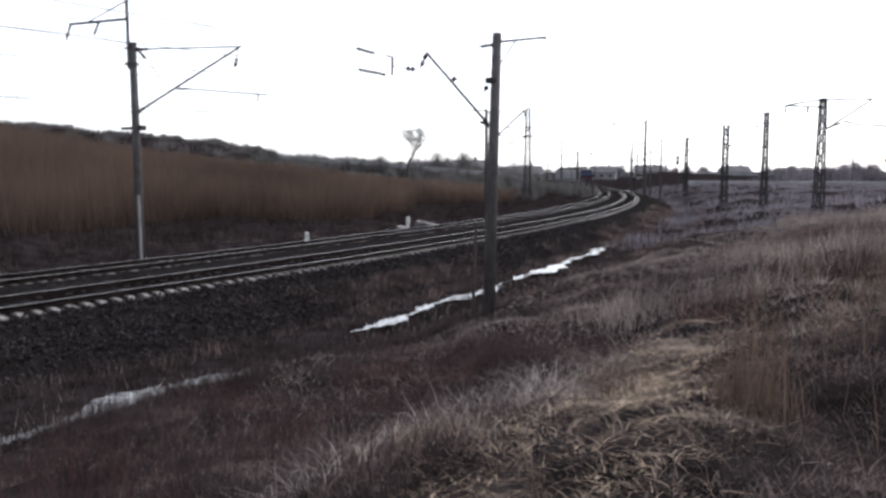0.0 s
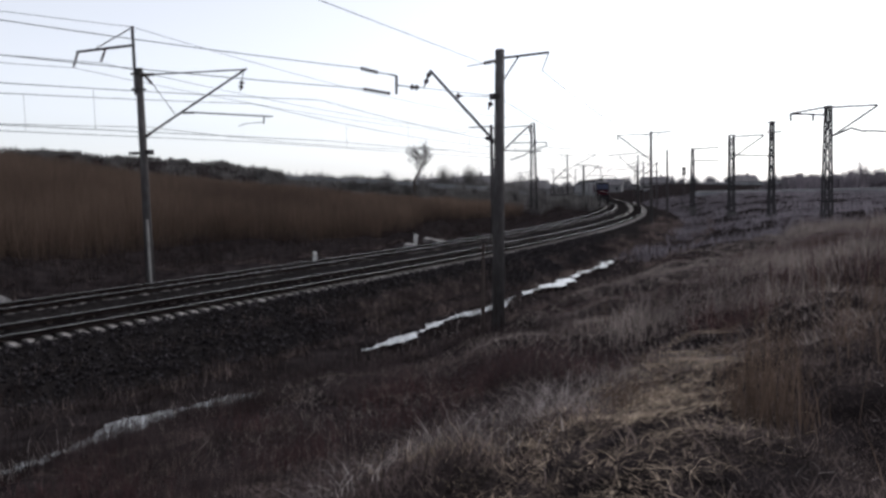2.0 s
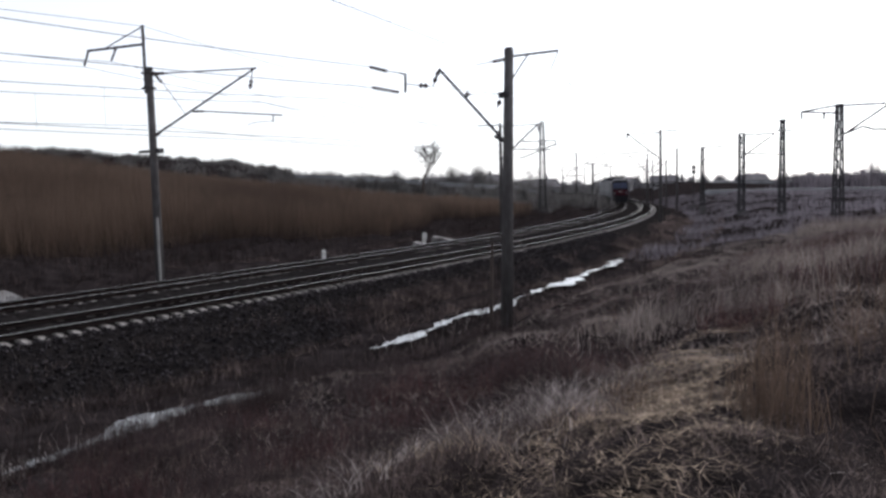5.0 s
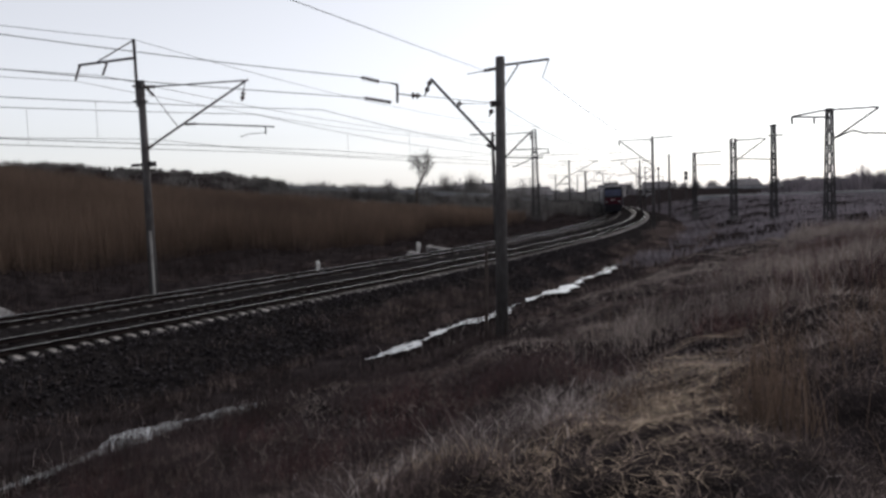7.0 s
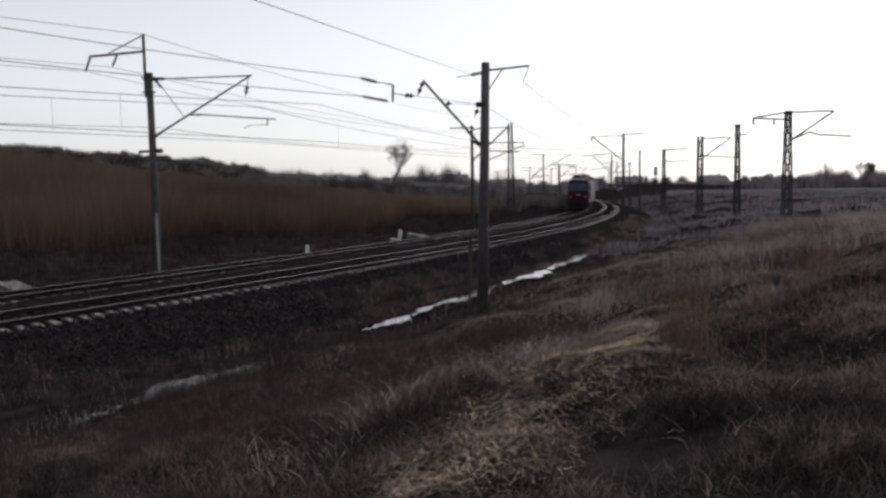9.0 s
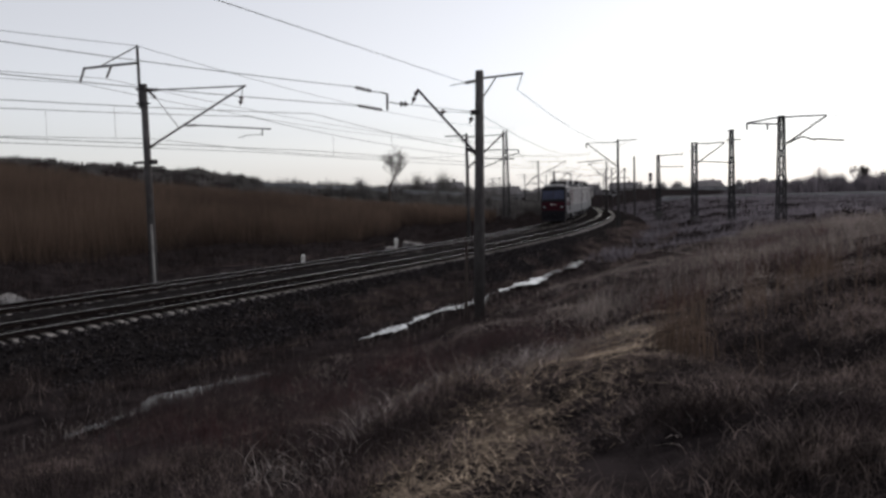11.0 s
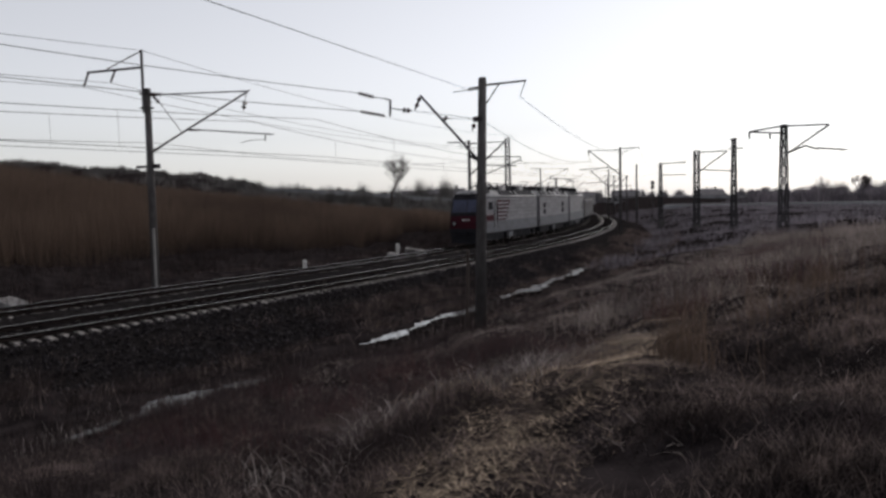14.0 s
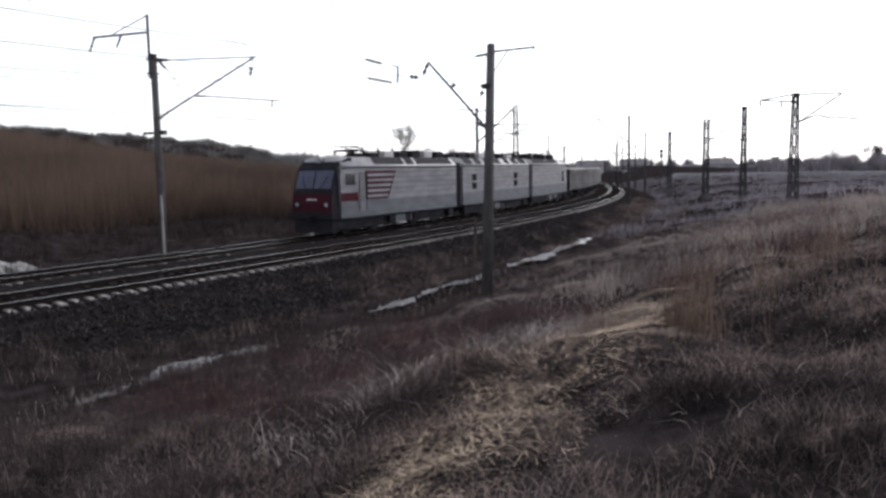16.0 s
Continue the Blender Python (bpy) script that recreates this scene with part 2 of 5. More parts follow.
LINE_X += -10.21 - LINE_X[160]
LINE_Y += 32.0 - LINE_Y[160]


def at(s, u, z=0.0):
    """Place and heading (radians right of +y) at s along and u beside the near track."""
    h = np.interp(s, LINE_S, LINE_H)
    return Vector((np.interp(s, LINE_S, LINE_X) + u * math.cos(h), np.interp(s, LINE_S, LINE_Y) - u * math.sin(h), z)), h


def plan_su(x, y):
    """s and u of many places."""
    x, y = np.asarray(x, float).ravel(), np.asarray(y, float).ravel()
    s, u = np.empty(len(x)), np.empty(len(x))
    lx, ly, lh, ls = LINE_X[::4], LINE_Y[::4], LINE_H[::4], LINE_S[::4]
    for a in range(0, len(x), 20000):
        b = slice(a, a + 20000)
        i = ((x[b, None] - lx) ** 2 + (y[b, None] - ly) ** 2).argmin(1)
        dx, dy = x[b] - lx[i], y[b] - ly[i]
        s[b] = ls[i] + dx * np.sin(lh[i]) + dy * np.cos(lh[i])
        u[b] = dx * np.cos(lh[i]) - dy * np.sin(lh[i])
    return s, u


FAR_U, FAR_Z = -4.32, 0.18          # the second track beside the near one
rng = np.random.default_rng(7)
WAVES = [(rng.uniform(0, 6.28), k * math.cos(a), k * math.sin(a), w) for k, w in ((0.25, 0.12), (0.5, 0.08), (1.1, 0.06), (2.3, 0.05), (4.5, 0.03)) for a in rng.uniform(0, 6.28, 4)]


def smooth01(v):
    v = np.clip(v, 0, 1)
    return v * v * (3 - 2 * v)


def ground_z(x, y):
    x, y = np.asarray(x, float), np.asarray(y, float)
    shape = x.shape
    x, y = x.ravel(), y.ravel()
    s, u = plan_su(x, y)
    # across the tracks: far verge, formation, shoulder, ditch
    prof = np.interp(u, [-60, -12, -9, -6.6, -5.9, 1.7, 2.3, 4.6, 6.2, 9.0, 10.5, 14, 17, 19, 22, 25, 40],
                     [-0.5, -0.5, -0.62, -0.6, -0.5, -0.55, -0.7, -1.25, -1.5, -1.55, -1.25, -0.45, 0.15, 0.6, 1.45, 2.2, 2.4])
    fade = smooth01((s - 0) / 45)
    flat = np.interp(u, [4.6, 6.5, 9.0, 12, 25], [-1.15, -1.45, -1.45, -0.7, 0.75])
    z = np.where(u > 4.6, prof * (1 - fade) + flat * fade, prof)
    # the reed slope beyond the tracks, higher at the near end
    left = np.clip(-13 - u, 0, 60)
    z += np.where(u < -13, left * np.interp(s, [-10, 20, 60, 120], [0.165, 0.155, 0.1, 0.03]), 0)
    # a long low ridge at the back
    ridge = np.exp(-((y - 168 - 0.1 * x) / 18) ** 2) * np.interp(x, [-300, -90, -67, -44, -34, -19, 10, 30], [12, 11.2, 10.2, 7.6, 5.8, 5.0, 4.0, 3.4])
    z += ridge * smooth01((-8 - u) / 22)
    z += np.exp(-((y - 250) / 14) ** 2) * np.interp(x, [42, 62, 110, 170, 300], [0, 2.9, 1.9, 1.2, 0.5]) * smooth01((u - 6) / 15)
    rough = sum(w * np.sin(p + a * x + b * y) for p, a, b, w in WAVES)
    z += rough * np.where((u > 3.5) | (u < -8), 1.0, 0.05) * np.where((u > 5.5) & (u < 10), 0.25, 1.0)
    return z.reshape(shape)


# ---- ground ----
def axis(knots):
    out = []
    for (a, b, step) in knots:
        out.extend(np.arange(a, b, step))
    return np.array(out + [knots[-1][1]])


def sheet(name, xs, ys, material):
    gx, gy = np.meshgrid(xs, ys)
    v = np.stack([gx.ravel(), gy.ravel(), ground_z(gx, gy).ravel()], 1)
    nx, ny = len(xs), len(ys)
    i = (np.arange(ny - 1)[:, None] * nx + np.arange(nx - 1)).ravel()
    me = big_mesh(name, v, np.stack([i, i + 1, i + nx + 1, i + nx], 1), material)
    me.polygons.foreach_set("use_smooth", [True] * len(me.polygons))
    return new(name, me)


GX = axis([(-2500, -300, 200), (-300, -70, 10), (-70, -24, 1.5), (-24, 26, 0.45), (26, 70, 1.5), (70, 300, 10), (300, 2500, 200)])
GY = axis([(-600, -60, 60), (-60, -8, 4), (-8, 45, 0.45), (45, 110, 1.2), (110, 260, 4), (260, 600, 30), (600, 4500, 300)])
tagged(sheet("ground", GX, GY, "soil"), "dark rough soil with dead grass", "ground", kind="structure")


def ribbon(name, prof, s0, s1, ds, material, jitter=0.0):
    """A cross profile of (u, z) swept along the near track's line."""
    ss = np.arange(s0, s1 + ds / 2, ds)
    h = np.interp(ss, LINE_S, LINE_H)
    x, y = np.interp(ss, LINE_S, LINE_X), np.interp(ss, LINE_S, LINE_Y)
    u = np.array([p[0] for p in prof])[None, :]
    z = np.array([p[1] for p in prof])[None, :] + np.zeros((len(ss), 1))
    u = u + rng.normal(0, jitter, (len(ss), u.shape[1])) if jitter else u + np.zeros((len(ss), 1))
    z = z + rng.normal(0, jitter * 0.4, z.shape)
    v = np.stack([x[:, None] + u * np.cos(h)[:, None], y[:, None] - u * np.sin(h)[:, None], z], 2).reshape(-1, 3)
    n, k = len(ss), len(prof)
    i = (np.arange(n - 1)[:, None] * k + np.arange(k - 1)).ravel()
    return new(name, big_mesh(name, v, np.stack([i, i + 1, i + k + 1, i + k], 1), material))


bed = ribbon("ballast", [(-8.8, -0.9), (-7.2, -0.4), (-6.0, -0.02), (-5.2, -0.03), (-4.9, -0.035), (-3.75, -0.035), (-3.45, -0.02), (-2.95, -0.01), (-2.2, -0.11), (-1.5, -0.125), (-0.9, -0.15), (-0.5, -0.19), (0.5, -0.225), (0.72, -0.26), (1.05, -0.34), (1.7, -0.36), (2.8, -0.68), (4.0, -1.1), (5.2, -1.6)], -75, 330, 0.5, "ballast", 0.05)
tagged(bed, "dark grey crushed stone ballast bed", "ballast", kind="structure")


# darker strips inside each gauge, the rails' shade painted as ballast colour
for name_u, prof in (("near", [(-0.7, -0.158), (-0.5, -0.18), (0.5, -0.213), (0.7, -0.245)]), ("second", [(-5.0, -0.024), (-4.3, -0.025), (-3.64, -0.022)])):
    tagged(ribbon("shaded_ballast_strip", prof, -75, 200, 0.5, "railshade", 0.012), "oil-blackened ballast between the rails of the %s track" % name_u, "ballast", kind="structure")


def ballast_stones(n):
    """Loose angular stones on the shoulder and between the rails."""
    s = rng.uniform(-32, 45, n)
    u = np.where(rng.random(n) < 0.9, rng.uniform(1.45, 5.6, n), rng.uniform(-3.1, -1.7, n))
    z = np.interp(u, [-7.0, -6.2, -5.5, -3, -2.2, -1.6, 0, 1.4, 2, 2.8, 4.0, 5.2, 6.0], [-0.33, -0.03, 0, -0.02, -0.17, -0.2, -0.21, -0.24, -0.3, -0.62, -1.05, -1.3, -1.35])
    h = np.interp(s, LINE_S, LINE_H)
    c = np.stack([np.interp(s, LINE_S, LINE_X) + u * np.cos(h), np.interp(s, LINE_S, LINE_Y) - u * np.sin(h), z + 0.005], 1)
    r = rng.uniform(0.03, 0.075, n)
    base = np.array([[1, 0, 0], [0, 1, 0], [-1, 0, 0], [0, -1, 0], [0, 0, 0.9], [0, 0, -0.9]])
    v = c[:, None, :] + (base[None] + rng.normal(0, 0.25, (n, 6, 3))) * r[:, None, None]
    f = np.array([[0, 1, 4], [1, 2, 4], [2, 3, 4], [3, 0, 4], [1, 0, 5], [2, 1, 5], [3, 2, 5], [0, 3, 5]])
    q = (np.arange(n)[:, None, None] * 6 + f[None]).reshape(-1, 3)
    return tagged(new("loose_stones", big_mesh("loose_stones", v.reshape(-1, 3), q, "stone")), "loose grey track stones on the ballast shoulder", "stones", kind="stuff")


ballast_stones(16000)


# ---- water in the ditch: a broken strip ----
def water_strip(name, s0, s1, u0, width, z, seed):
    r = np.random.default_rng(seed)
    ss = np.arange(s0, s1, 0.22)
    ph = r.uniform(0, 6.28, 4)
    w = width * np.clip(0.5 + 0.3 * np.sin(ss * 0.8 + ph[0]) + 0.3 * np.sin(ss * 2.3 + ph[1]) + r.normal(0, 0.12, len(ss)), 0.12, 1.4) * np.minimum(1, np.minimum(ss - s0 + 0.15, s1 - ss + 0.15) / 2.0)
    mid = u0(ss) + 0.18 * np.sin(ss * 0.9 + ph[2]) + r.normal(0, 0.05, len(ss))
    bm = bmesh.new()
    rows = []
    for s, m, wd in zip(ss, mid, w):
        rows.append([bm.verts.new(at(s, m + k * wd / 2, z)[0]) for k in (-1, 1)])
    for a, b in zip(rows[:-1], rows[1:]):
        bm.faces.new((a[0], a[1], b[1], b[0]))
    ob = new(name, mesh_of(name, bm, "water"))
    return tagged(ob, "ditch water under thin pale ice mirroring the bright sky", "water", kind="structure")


def ditch_u(s):
    return np.interp(s, [-25, -13, -8, -4.4, 3.6, 17, 33, 45], [9.7, 9.1, 8.6, 9.0, 7.8, 7.1, 6.2, 6.1])


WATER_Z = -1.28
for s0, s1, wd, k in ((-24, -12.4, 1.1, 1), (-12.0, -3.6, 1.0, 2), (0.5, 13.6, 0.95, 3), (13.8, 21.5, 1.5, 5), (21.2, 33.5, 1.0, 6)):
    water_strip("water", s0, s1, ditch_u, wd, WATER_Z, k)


# ---- tracks ----
RAIL = [(-0.075, -0.18), (0.075, -0.18), (0.075, -0.165), (0.012, -0.14), (0.012, -0.05), (0.036, -0.04), (0.036, -0.004), (-0.036, -0.004), (-0.036, -0.04), (-0.012, -0.05), (-0.012, -0.14), (-0.075, -0.165)]


def rail_mesh(name, u, z, s0, s1):
    ss = np.arange(s0, s1 + 0.01, 2.0)
    prof = RAIL + [RAIL[0]]
    h = np.interp(ss, LINE_S, LINE_H)
    x, y = np.interp(ss, LINE_S, LINE_X), np.interp(ss, LINE_S, LINE_Y)
    uu = u + np.array([p[0] for p in prof])[None, :] + np.zeros((len(ss), 1))
    zz = z + np.array([p[1] for p in prof])[None, :] + np.zeros((len(ss), 1))
    v = np.stack([x[:, None] + uu * np.cos(h)[:, None], y[:, None] - uu * np.sin(h)[:, None], zz], 2).reshape(-1, 3)
    k = len(prof)
    i = (np.arange(len(ss) - 1)[:, None] * k + np.arange(k - 1)).ravel()
    return big_mesh(name, v, np.stack([i, i + k, i + k + 1, i + 1], 1), "rail")


def head_mesh(name, u, z, s0, s1):
    ss = np.arange(s0, s1 + 0.01, 2.0)
    h = np.interp(ss, LINE_S, LINE_H)
    x, y = np.interp(ss, LINE_S, LINE_X), np.interp(ss, LINE_S, LINE_Y)
    rows = [(-0.032, -0.003), (-0.024, 0.003), (0.024, 0.003), (0.032, -0.003)]
    uu = u + np.array([p[0] for p in rows])[None, :] + np.zeros((len(ss), 1))
    zz = z + np.array([p[1] for p in rows])[None, :] + np.zeros((len(ss), 1))
    v = np.stack([x[:, None] + uu * np.cos(h)[:, None], y[:, None] - uu * np.sin(h)[:, None], zz], 2).reshape(-1, 3)
    i = (np.arange(len(ss) - 1)[:, None] * 4 + np.arange(3)).ravel()
    return big_mesh(name, v, np.stack([i, i + 4, i + 5, i + 1], 1), "railhead")


def sleeper_mesh():
    """A waisted concrete sleeper, 2.7 m, along x, its top at z = 0 under the rails."""
    bm = bmesh.new()
    xs = [-1.35, -0.95, -0.45, 0.45, 0.95, 1.35]
    tops = [-0.03, 0.0, -0.05, -0.05, 0.0, -0.03]
    rows = []
    for x, t in zip(xs, tops):
        rows.append([bm.verts.new(p) for p in ((x, -0.14, -0.2), (x, 0.14, -0.2), (x, 0.1, t), (x, -0.1, t))])
    for a, b in zip(rows[:-1], rows[1:]):
        for i in range(4):
            j = (i + 1) % 4
            bm.faces.new((a[i], b[i], b[j], a[j]))
    bm.faces.new(rows[0])
    bm.faces.new(rows[-1][::-1])
    bmesh.ops.recalc_face_normals(bm, faces=bm.faces[:])
    return mesh_of("sleeper", bm, "sleeper")


SLEEPER = sleeper_mesh()

def build_track(u, z, cant, label):
    t = empty("railway_track", Matrix.Identity(4), label, "railway track", "parallel tracks")
    for k, (side, dz) in enumerate(((-0.76, cant), (0.76, -cant))):
        r = shared("rail", rail_mesh("rail", u + side, z + dz, -78, 340), t)
        shared("railhead", head_mesh("railhead", u + side, z + dz, -78, 340), r)
    s, rr = -24.0, random.Random(3)
    while s < 134.0:
        p, h = at(s, u, z - 0.185)
        m = Matrix.Translation(p) @ Matrix.Rotation(-h, 4, "Z") @ Matrix.Rotation(math.atan2(cant, 0.76), 4, "Y") @ Matrix.Rotation(rr.uniform(-0.012, 0.012), 4, "Z")
        shared("sleeper", SLEEPER, t, m)
        s += 0.545
    # the farther sleepers in one piece
    base = np.array([v.co for v in SLEEPER.vertices])
    faces = np.array([list(p.vertices) for p in SLEEPER.polygons if len(p.vertices) == 4])
    vs, fs = [], []
    for k, s in enumerate(np.r_[np.arange(-76, -24.2, 0.545), np.arange(134.2, 330, 0.545)]):
        p, h = at(s, u, z - 0.185)
        c, d = math.cos(-h), math.sin(-h)
        vs.append(np.stack([base[:, 0] * c - base[:, 1] * d + p.x, base[:, 0] * d + base[:, 1] * c + p.y, base[:, 2] + p.z], 1))
        fs.append(faces + k * len(base))
    far = shared("far_sleepers", big_mesh("far_sleepers", np.concatenate(vs), np.concatenate(fs), "sleeper"), t)
    far["kind"] = "stuff"
    return t


def tracks():
    build_track(0.0, 0.0, 0.05, "near railway track with polished rails on pale concrete sleepers")
    build_track(FAR_U, FAR_Z, 0.0, "second railway track with polished rails beside the first")


# ---- poles and masts ----
def insulator(name, a, b, parent, r=0.075, discs=4):
    bm = bmesh.new()
    radii = [0.02]
    for _ in range(discs):
        radii += [r, 0.03]
    lathe(bm, a, b, radii + [0.02], 8)
    return part(name, bm, "insul", parent)


def bar(name, a, b, parent, r=0.03, material="steel", sides=6):
    return part(name, rod(bmesh.new(), a, b, r, None, sides), material, parent)


def concrete_shaft(parent, height, r0=0.2, r1=0.145, base=-0.6, lean=(0, 0)):
    bm = bmesh.new()
    rod(bm, (0, 0, base), (lean[0], lean[1], height), r0, r1, 14)
    return part("shaft", bm, "concrete", parent, smooth=True)


def pole_beside_far_track():
    """The tall pole with a long cantilever over the tracks and a feeder mast on its top."""
    p = empty("catenary_pole", pose(-14.61, 39.2, -0.45, 0, 0, -20), "round concrete catenary pole with steel cantilever and feeder mast", "catenary pole", "poles along the tracks")
    z0 = 0.45
    concrete_shaft(p, 9.86 + z0, 0.21, 0.16)
    part("cap", rod(bmesh.new(), (0, 0, 9.8 + z0), (0, 0, 9.95 + z0), 0.18, 0.18, 12), "steel", p)
    mast = part("feeder_mast", box(bmesh.new(), -0.3, -0.2, -0.05, 0.05, 8.75 + z0, 11.9 + z0), "steel", p)
    for zz in (8.95, 9.65):
        part("clamp", box(bmesh.new(), -0.33, 0.2, -0.2, 0.2, zz + z0, zz + z0 + 0.08), "steel", p)
    arm = part("crossarm", box(bmesh.new(), -3.75, -0.2, -0.05, 0.05, 10.98 + z0, 11.08 + z0), "steel", p)
    bar("brace", (-2.5, 0, 11.1 + z0), (-0.25, 0, 11.85 + z0), p, 0.03)
    insulator("hanging_insulator", (-3.7, 0, 11.0 + z0), (-4.05, 0, 10.3 + z0), arm)
    insulator("hanging_insulator", (-1.95, 0, 11.0 + z0), (-2.3, 0, 10.4 + z0), arm)
    cant = part("cantilever", rod(bmesh.new(), (0.6, 0, 6.98 + z0), (6.0, 0, 9.45 + z0), 0.055, 0.045, 8), "steel", p, "tilted steel cantilever tube")
    insulator("foot_insulator", (0.15, 0, 6.75 + z0), (0.62, 0, 6.98 + z0), cant, 0.09)
    bar("top_tie", (0.95, 0, 9.6 + z0), (5.9, 0, 9.42 + z0), p, 0.035)
    insulator("tie_insulator", (0.12, 0, 9.62 + z0), (0.98, 0, 9.6 + z0), p, 0.1)
    bar("brace_tie", (0.75, 0, 9.2 + z0), (2.05, 0, 7.62 + z0), p, 0.018)
    insulator("tie_insulator", (0.25, 0, 9.65 + z0), (0.78, 0, 9.15 + z0), p, 0.09)
    bar("drop_link", (5.85, 0, 9.4 + z0), (5.72, 0, 8.9 + z0), p, 0.02)
    insulator("messenger_insulator", (5.75, 0, 8.95 + z0), (5.62, 0, 8.5 + z0), p, 0.13, 2)
    reg = bar("registration_arm", (3.1, 0, 7.72 + z0), (7.25, 0, 7.3 + z0), p, 0.035)
    insulator("arm_insulator", (2.4, 0, 7.75 + z0), (3.15, 0, 7.72 + z0), reg, 0.07)
    bar("dropper", (6.8, 0, 7.32 + z0), (6.78, 0, 7.02 + z0), reg, 0.03)
    bar("steady_arm", (6.78, 0, 7.08 + z0), (5.9, 0, 7.08 + z0), reg, 0.015)
    bar("steady_arm", (5.9, 0, 7.08 + z0), (5.45, 0, 6.98 + z0), reg, 0.015)
    # added strip that imitates the shaft's bright right edge, not a real fitting
    part("pale_edge_strip", box(bmesh.new(), 0.1, 0.22, -0.22, -0.13, -0.3, 2.9 + z0, 0.01), "slab", p, "added pale strip for the bright edge of the lower shaft")
    part("low_bracket", box(bmesh.new(), -0.85, 0.5, -0.06, 0.06, 5.97 + z0, 6.1 + z0), "steel", p)
    part("low_bracket", box(bmesh.new(), -0.6, 0.25, 0.18, 0.24, 5.75 + z0, 5.82 + z0), "steel", p)
    part("switch_box", box(bmesh.new(), 0.22, 0.52, -0.14, 0.14, 5.92 + z0, 6.16 + z0, 0.02), "steel", p)
    return p


def anchor_pole():
    """The near pole by the ditch, with wires anchored to it."""
    p = empty("catenary_pole", pose(1.55, 31.0, -1.45, 0, 0, 0), "round concrete anchor pole by the ditch with anchored wires", "catenary pole", "poles along the tracks")
    z0 = 1.45
    concrete_shaft(p, 8.8 + z0, 0.24, 0.165, lean=(0.28, 0))
    part("cap", rod(bmesh.new(), (0.28, 0, 8.78 + z0), (0.28, 0, 8.86 + z0), 0.17, 0.14, 12), "concrete", p)
    bar("top_arm", (0.3, 0, 8.55 + z0), (2.02, 0, 8.7 + z0), p, 0.045)
    bar("arm_strut", (0.95, 0, 8.6 + z0), (0.4, 0, 7.8 + z0), p, 0.03)
    bar("hanging_link", (2.0, 0, 8.68 + z0), (1.76, 0, 8.05 + z0), p, 0.018)
    insulator("anchor_insulator", (0.12, 0, 8.46 + z0), (-0.35, 0, 8.38 + z0), p, 0.09)
    bar("anchor_wire", (-0.35, 0, 8.38 + z0), (-0.9, 0, 8.3 + z0), p, 0.018)
    bar("back_arm", (-2.22, 0, 8.2 + z0), (0.05, 0, 5.6 + z0), p, 0.055)
    bar("arm_foot", (-0.3, 0, 5.78 + z0), (0.2, 0, 5.5 + z0), p, 0.07)
    insulator("hanging_insulator", (-2.22, 0, 8.15 + z0), (-2.45, 0, 7.6 + z0), p, 0.1, 2)
    bar("stay", (-1.2, 0, 7.27 + z0), (0.1, 0, 7.2 + z0), p, 0.012)
    insulator("stay_insulator", (-1.32, 0, 7.28 + z0), (-1.05, 0, 7.26 + z0), p, 0.12, 1)
    part("bracket", box(bmesh.new(), -0.12, 0.25, -0.2, 0.2, 7.12 + z0, 7.3 + z0), "steel", p)
    insulator("pulley", (-0.05, 0, 7.05 + z0), (-0.18, 0, 6.75 + z0), p, 0.11, 1)
    return p


def anchored_wires():
    """Yoke and insulators where messenger and contact wire are pulled to the anchor pole."""
    y = empty("wire_yoke", pose(0, 0, 0), "steel yoke with insulator strings joining two anchored wires", "wire fitting")
    bar("yoke_plate", (-1.87, 31, 8.06), (-1.89, 31, 7.4), y, 0.05)
    bar("yoke_lip", (-1.87, 31, 8.04), (-2.08, 31, 8.1), y, 0.035)
    bar("link", (-1.87, 31, 7.72), (-1.4, 31, 7.64), y, 0.022)
    insulator("insulator_string", (-1.4, 31, 7.64), (-1.0, 31, 7.6), y, 0.13, 2)
    insulator("insulator_string", (-2.5, 30.9, 8.16), (-3.15, 30.75, 8.32), y, 0.09, 6)
    bar("link", (-2.08, 31, 8.1), (-2.5, 30.9, 8.16), y, 0.02)
    insulator("insulator_string", (-2.1, 31, 7.42), (-3.1, 30.75, 7.6), y, 0.075, 7)
    bar("balance_wire", (-1.0, 31, 7.6), (1.55, 31, 7.24), y, 0.012, "wire")
    return y


def cantilever_pole(x, y, height, base, arm, rz, label, r=0.19, low=None):
    """A plain concrete pole with a tie, a tilted arm and a registration arm (arm < 0: to the other side)."""
    p = empty("catenary_pole", pose(x, y, base, 0, 0, rz), label, "catenary pole", "poles along the tracks")
    concrete_shaft(p, height, r, r * 0.72)
    if arm:
        k = 1 if arm > 0 else -1
        bar("cantilever", (0.1 * k, 0, height - 3.2), (arm, 0, height - 0.25), p, 0.075)
        bar("top_tie", (0.1 * k, 0, height - 0.3), (arm * 0.97, 0, height - 0.28), p, 0.045)
        insulator("tie_insulator", (0.15 * k, 0, height - 0.3), (0.8 * k, 0, height - 0.3), p, 0.09)
        bar("registration_arm", (arm * 0.35, 0, height - 2.35), (arm * 1.3, 0, height - 2.55), p, 0.06)
        insulator("messenger_insulator", (arm, 0, height - 0.3), (arm, 0, height - 0.95), p, 0.09, 2)
        bar("top_bracket", (0, 0, height - 0.15), (-2.2 * k, 0, height - 0.1), p, 0.06)
        bar("bracket_strut", (-1.2 * k, 0, height - 0.12), (-0.1 * k, 0, height - 0.9), p, 0.025)
    part("low_bracket", box(bmesh.new(), -0.35, 0.35, -0.2, 0.2, height * 0.42, height * 0.42 + 0.1), "steel", p)
    return p


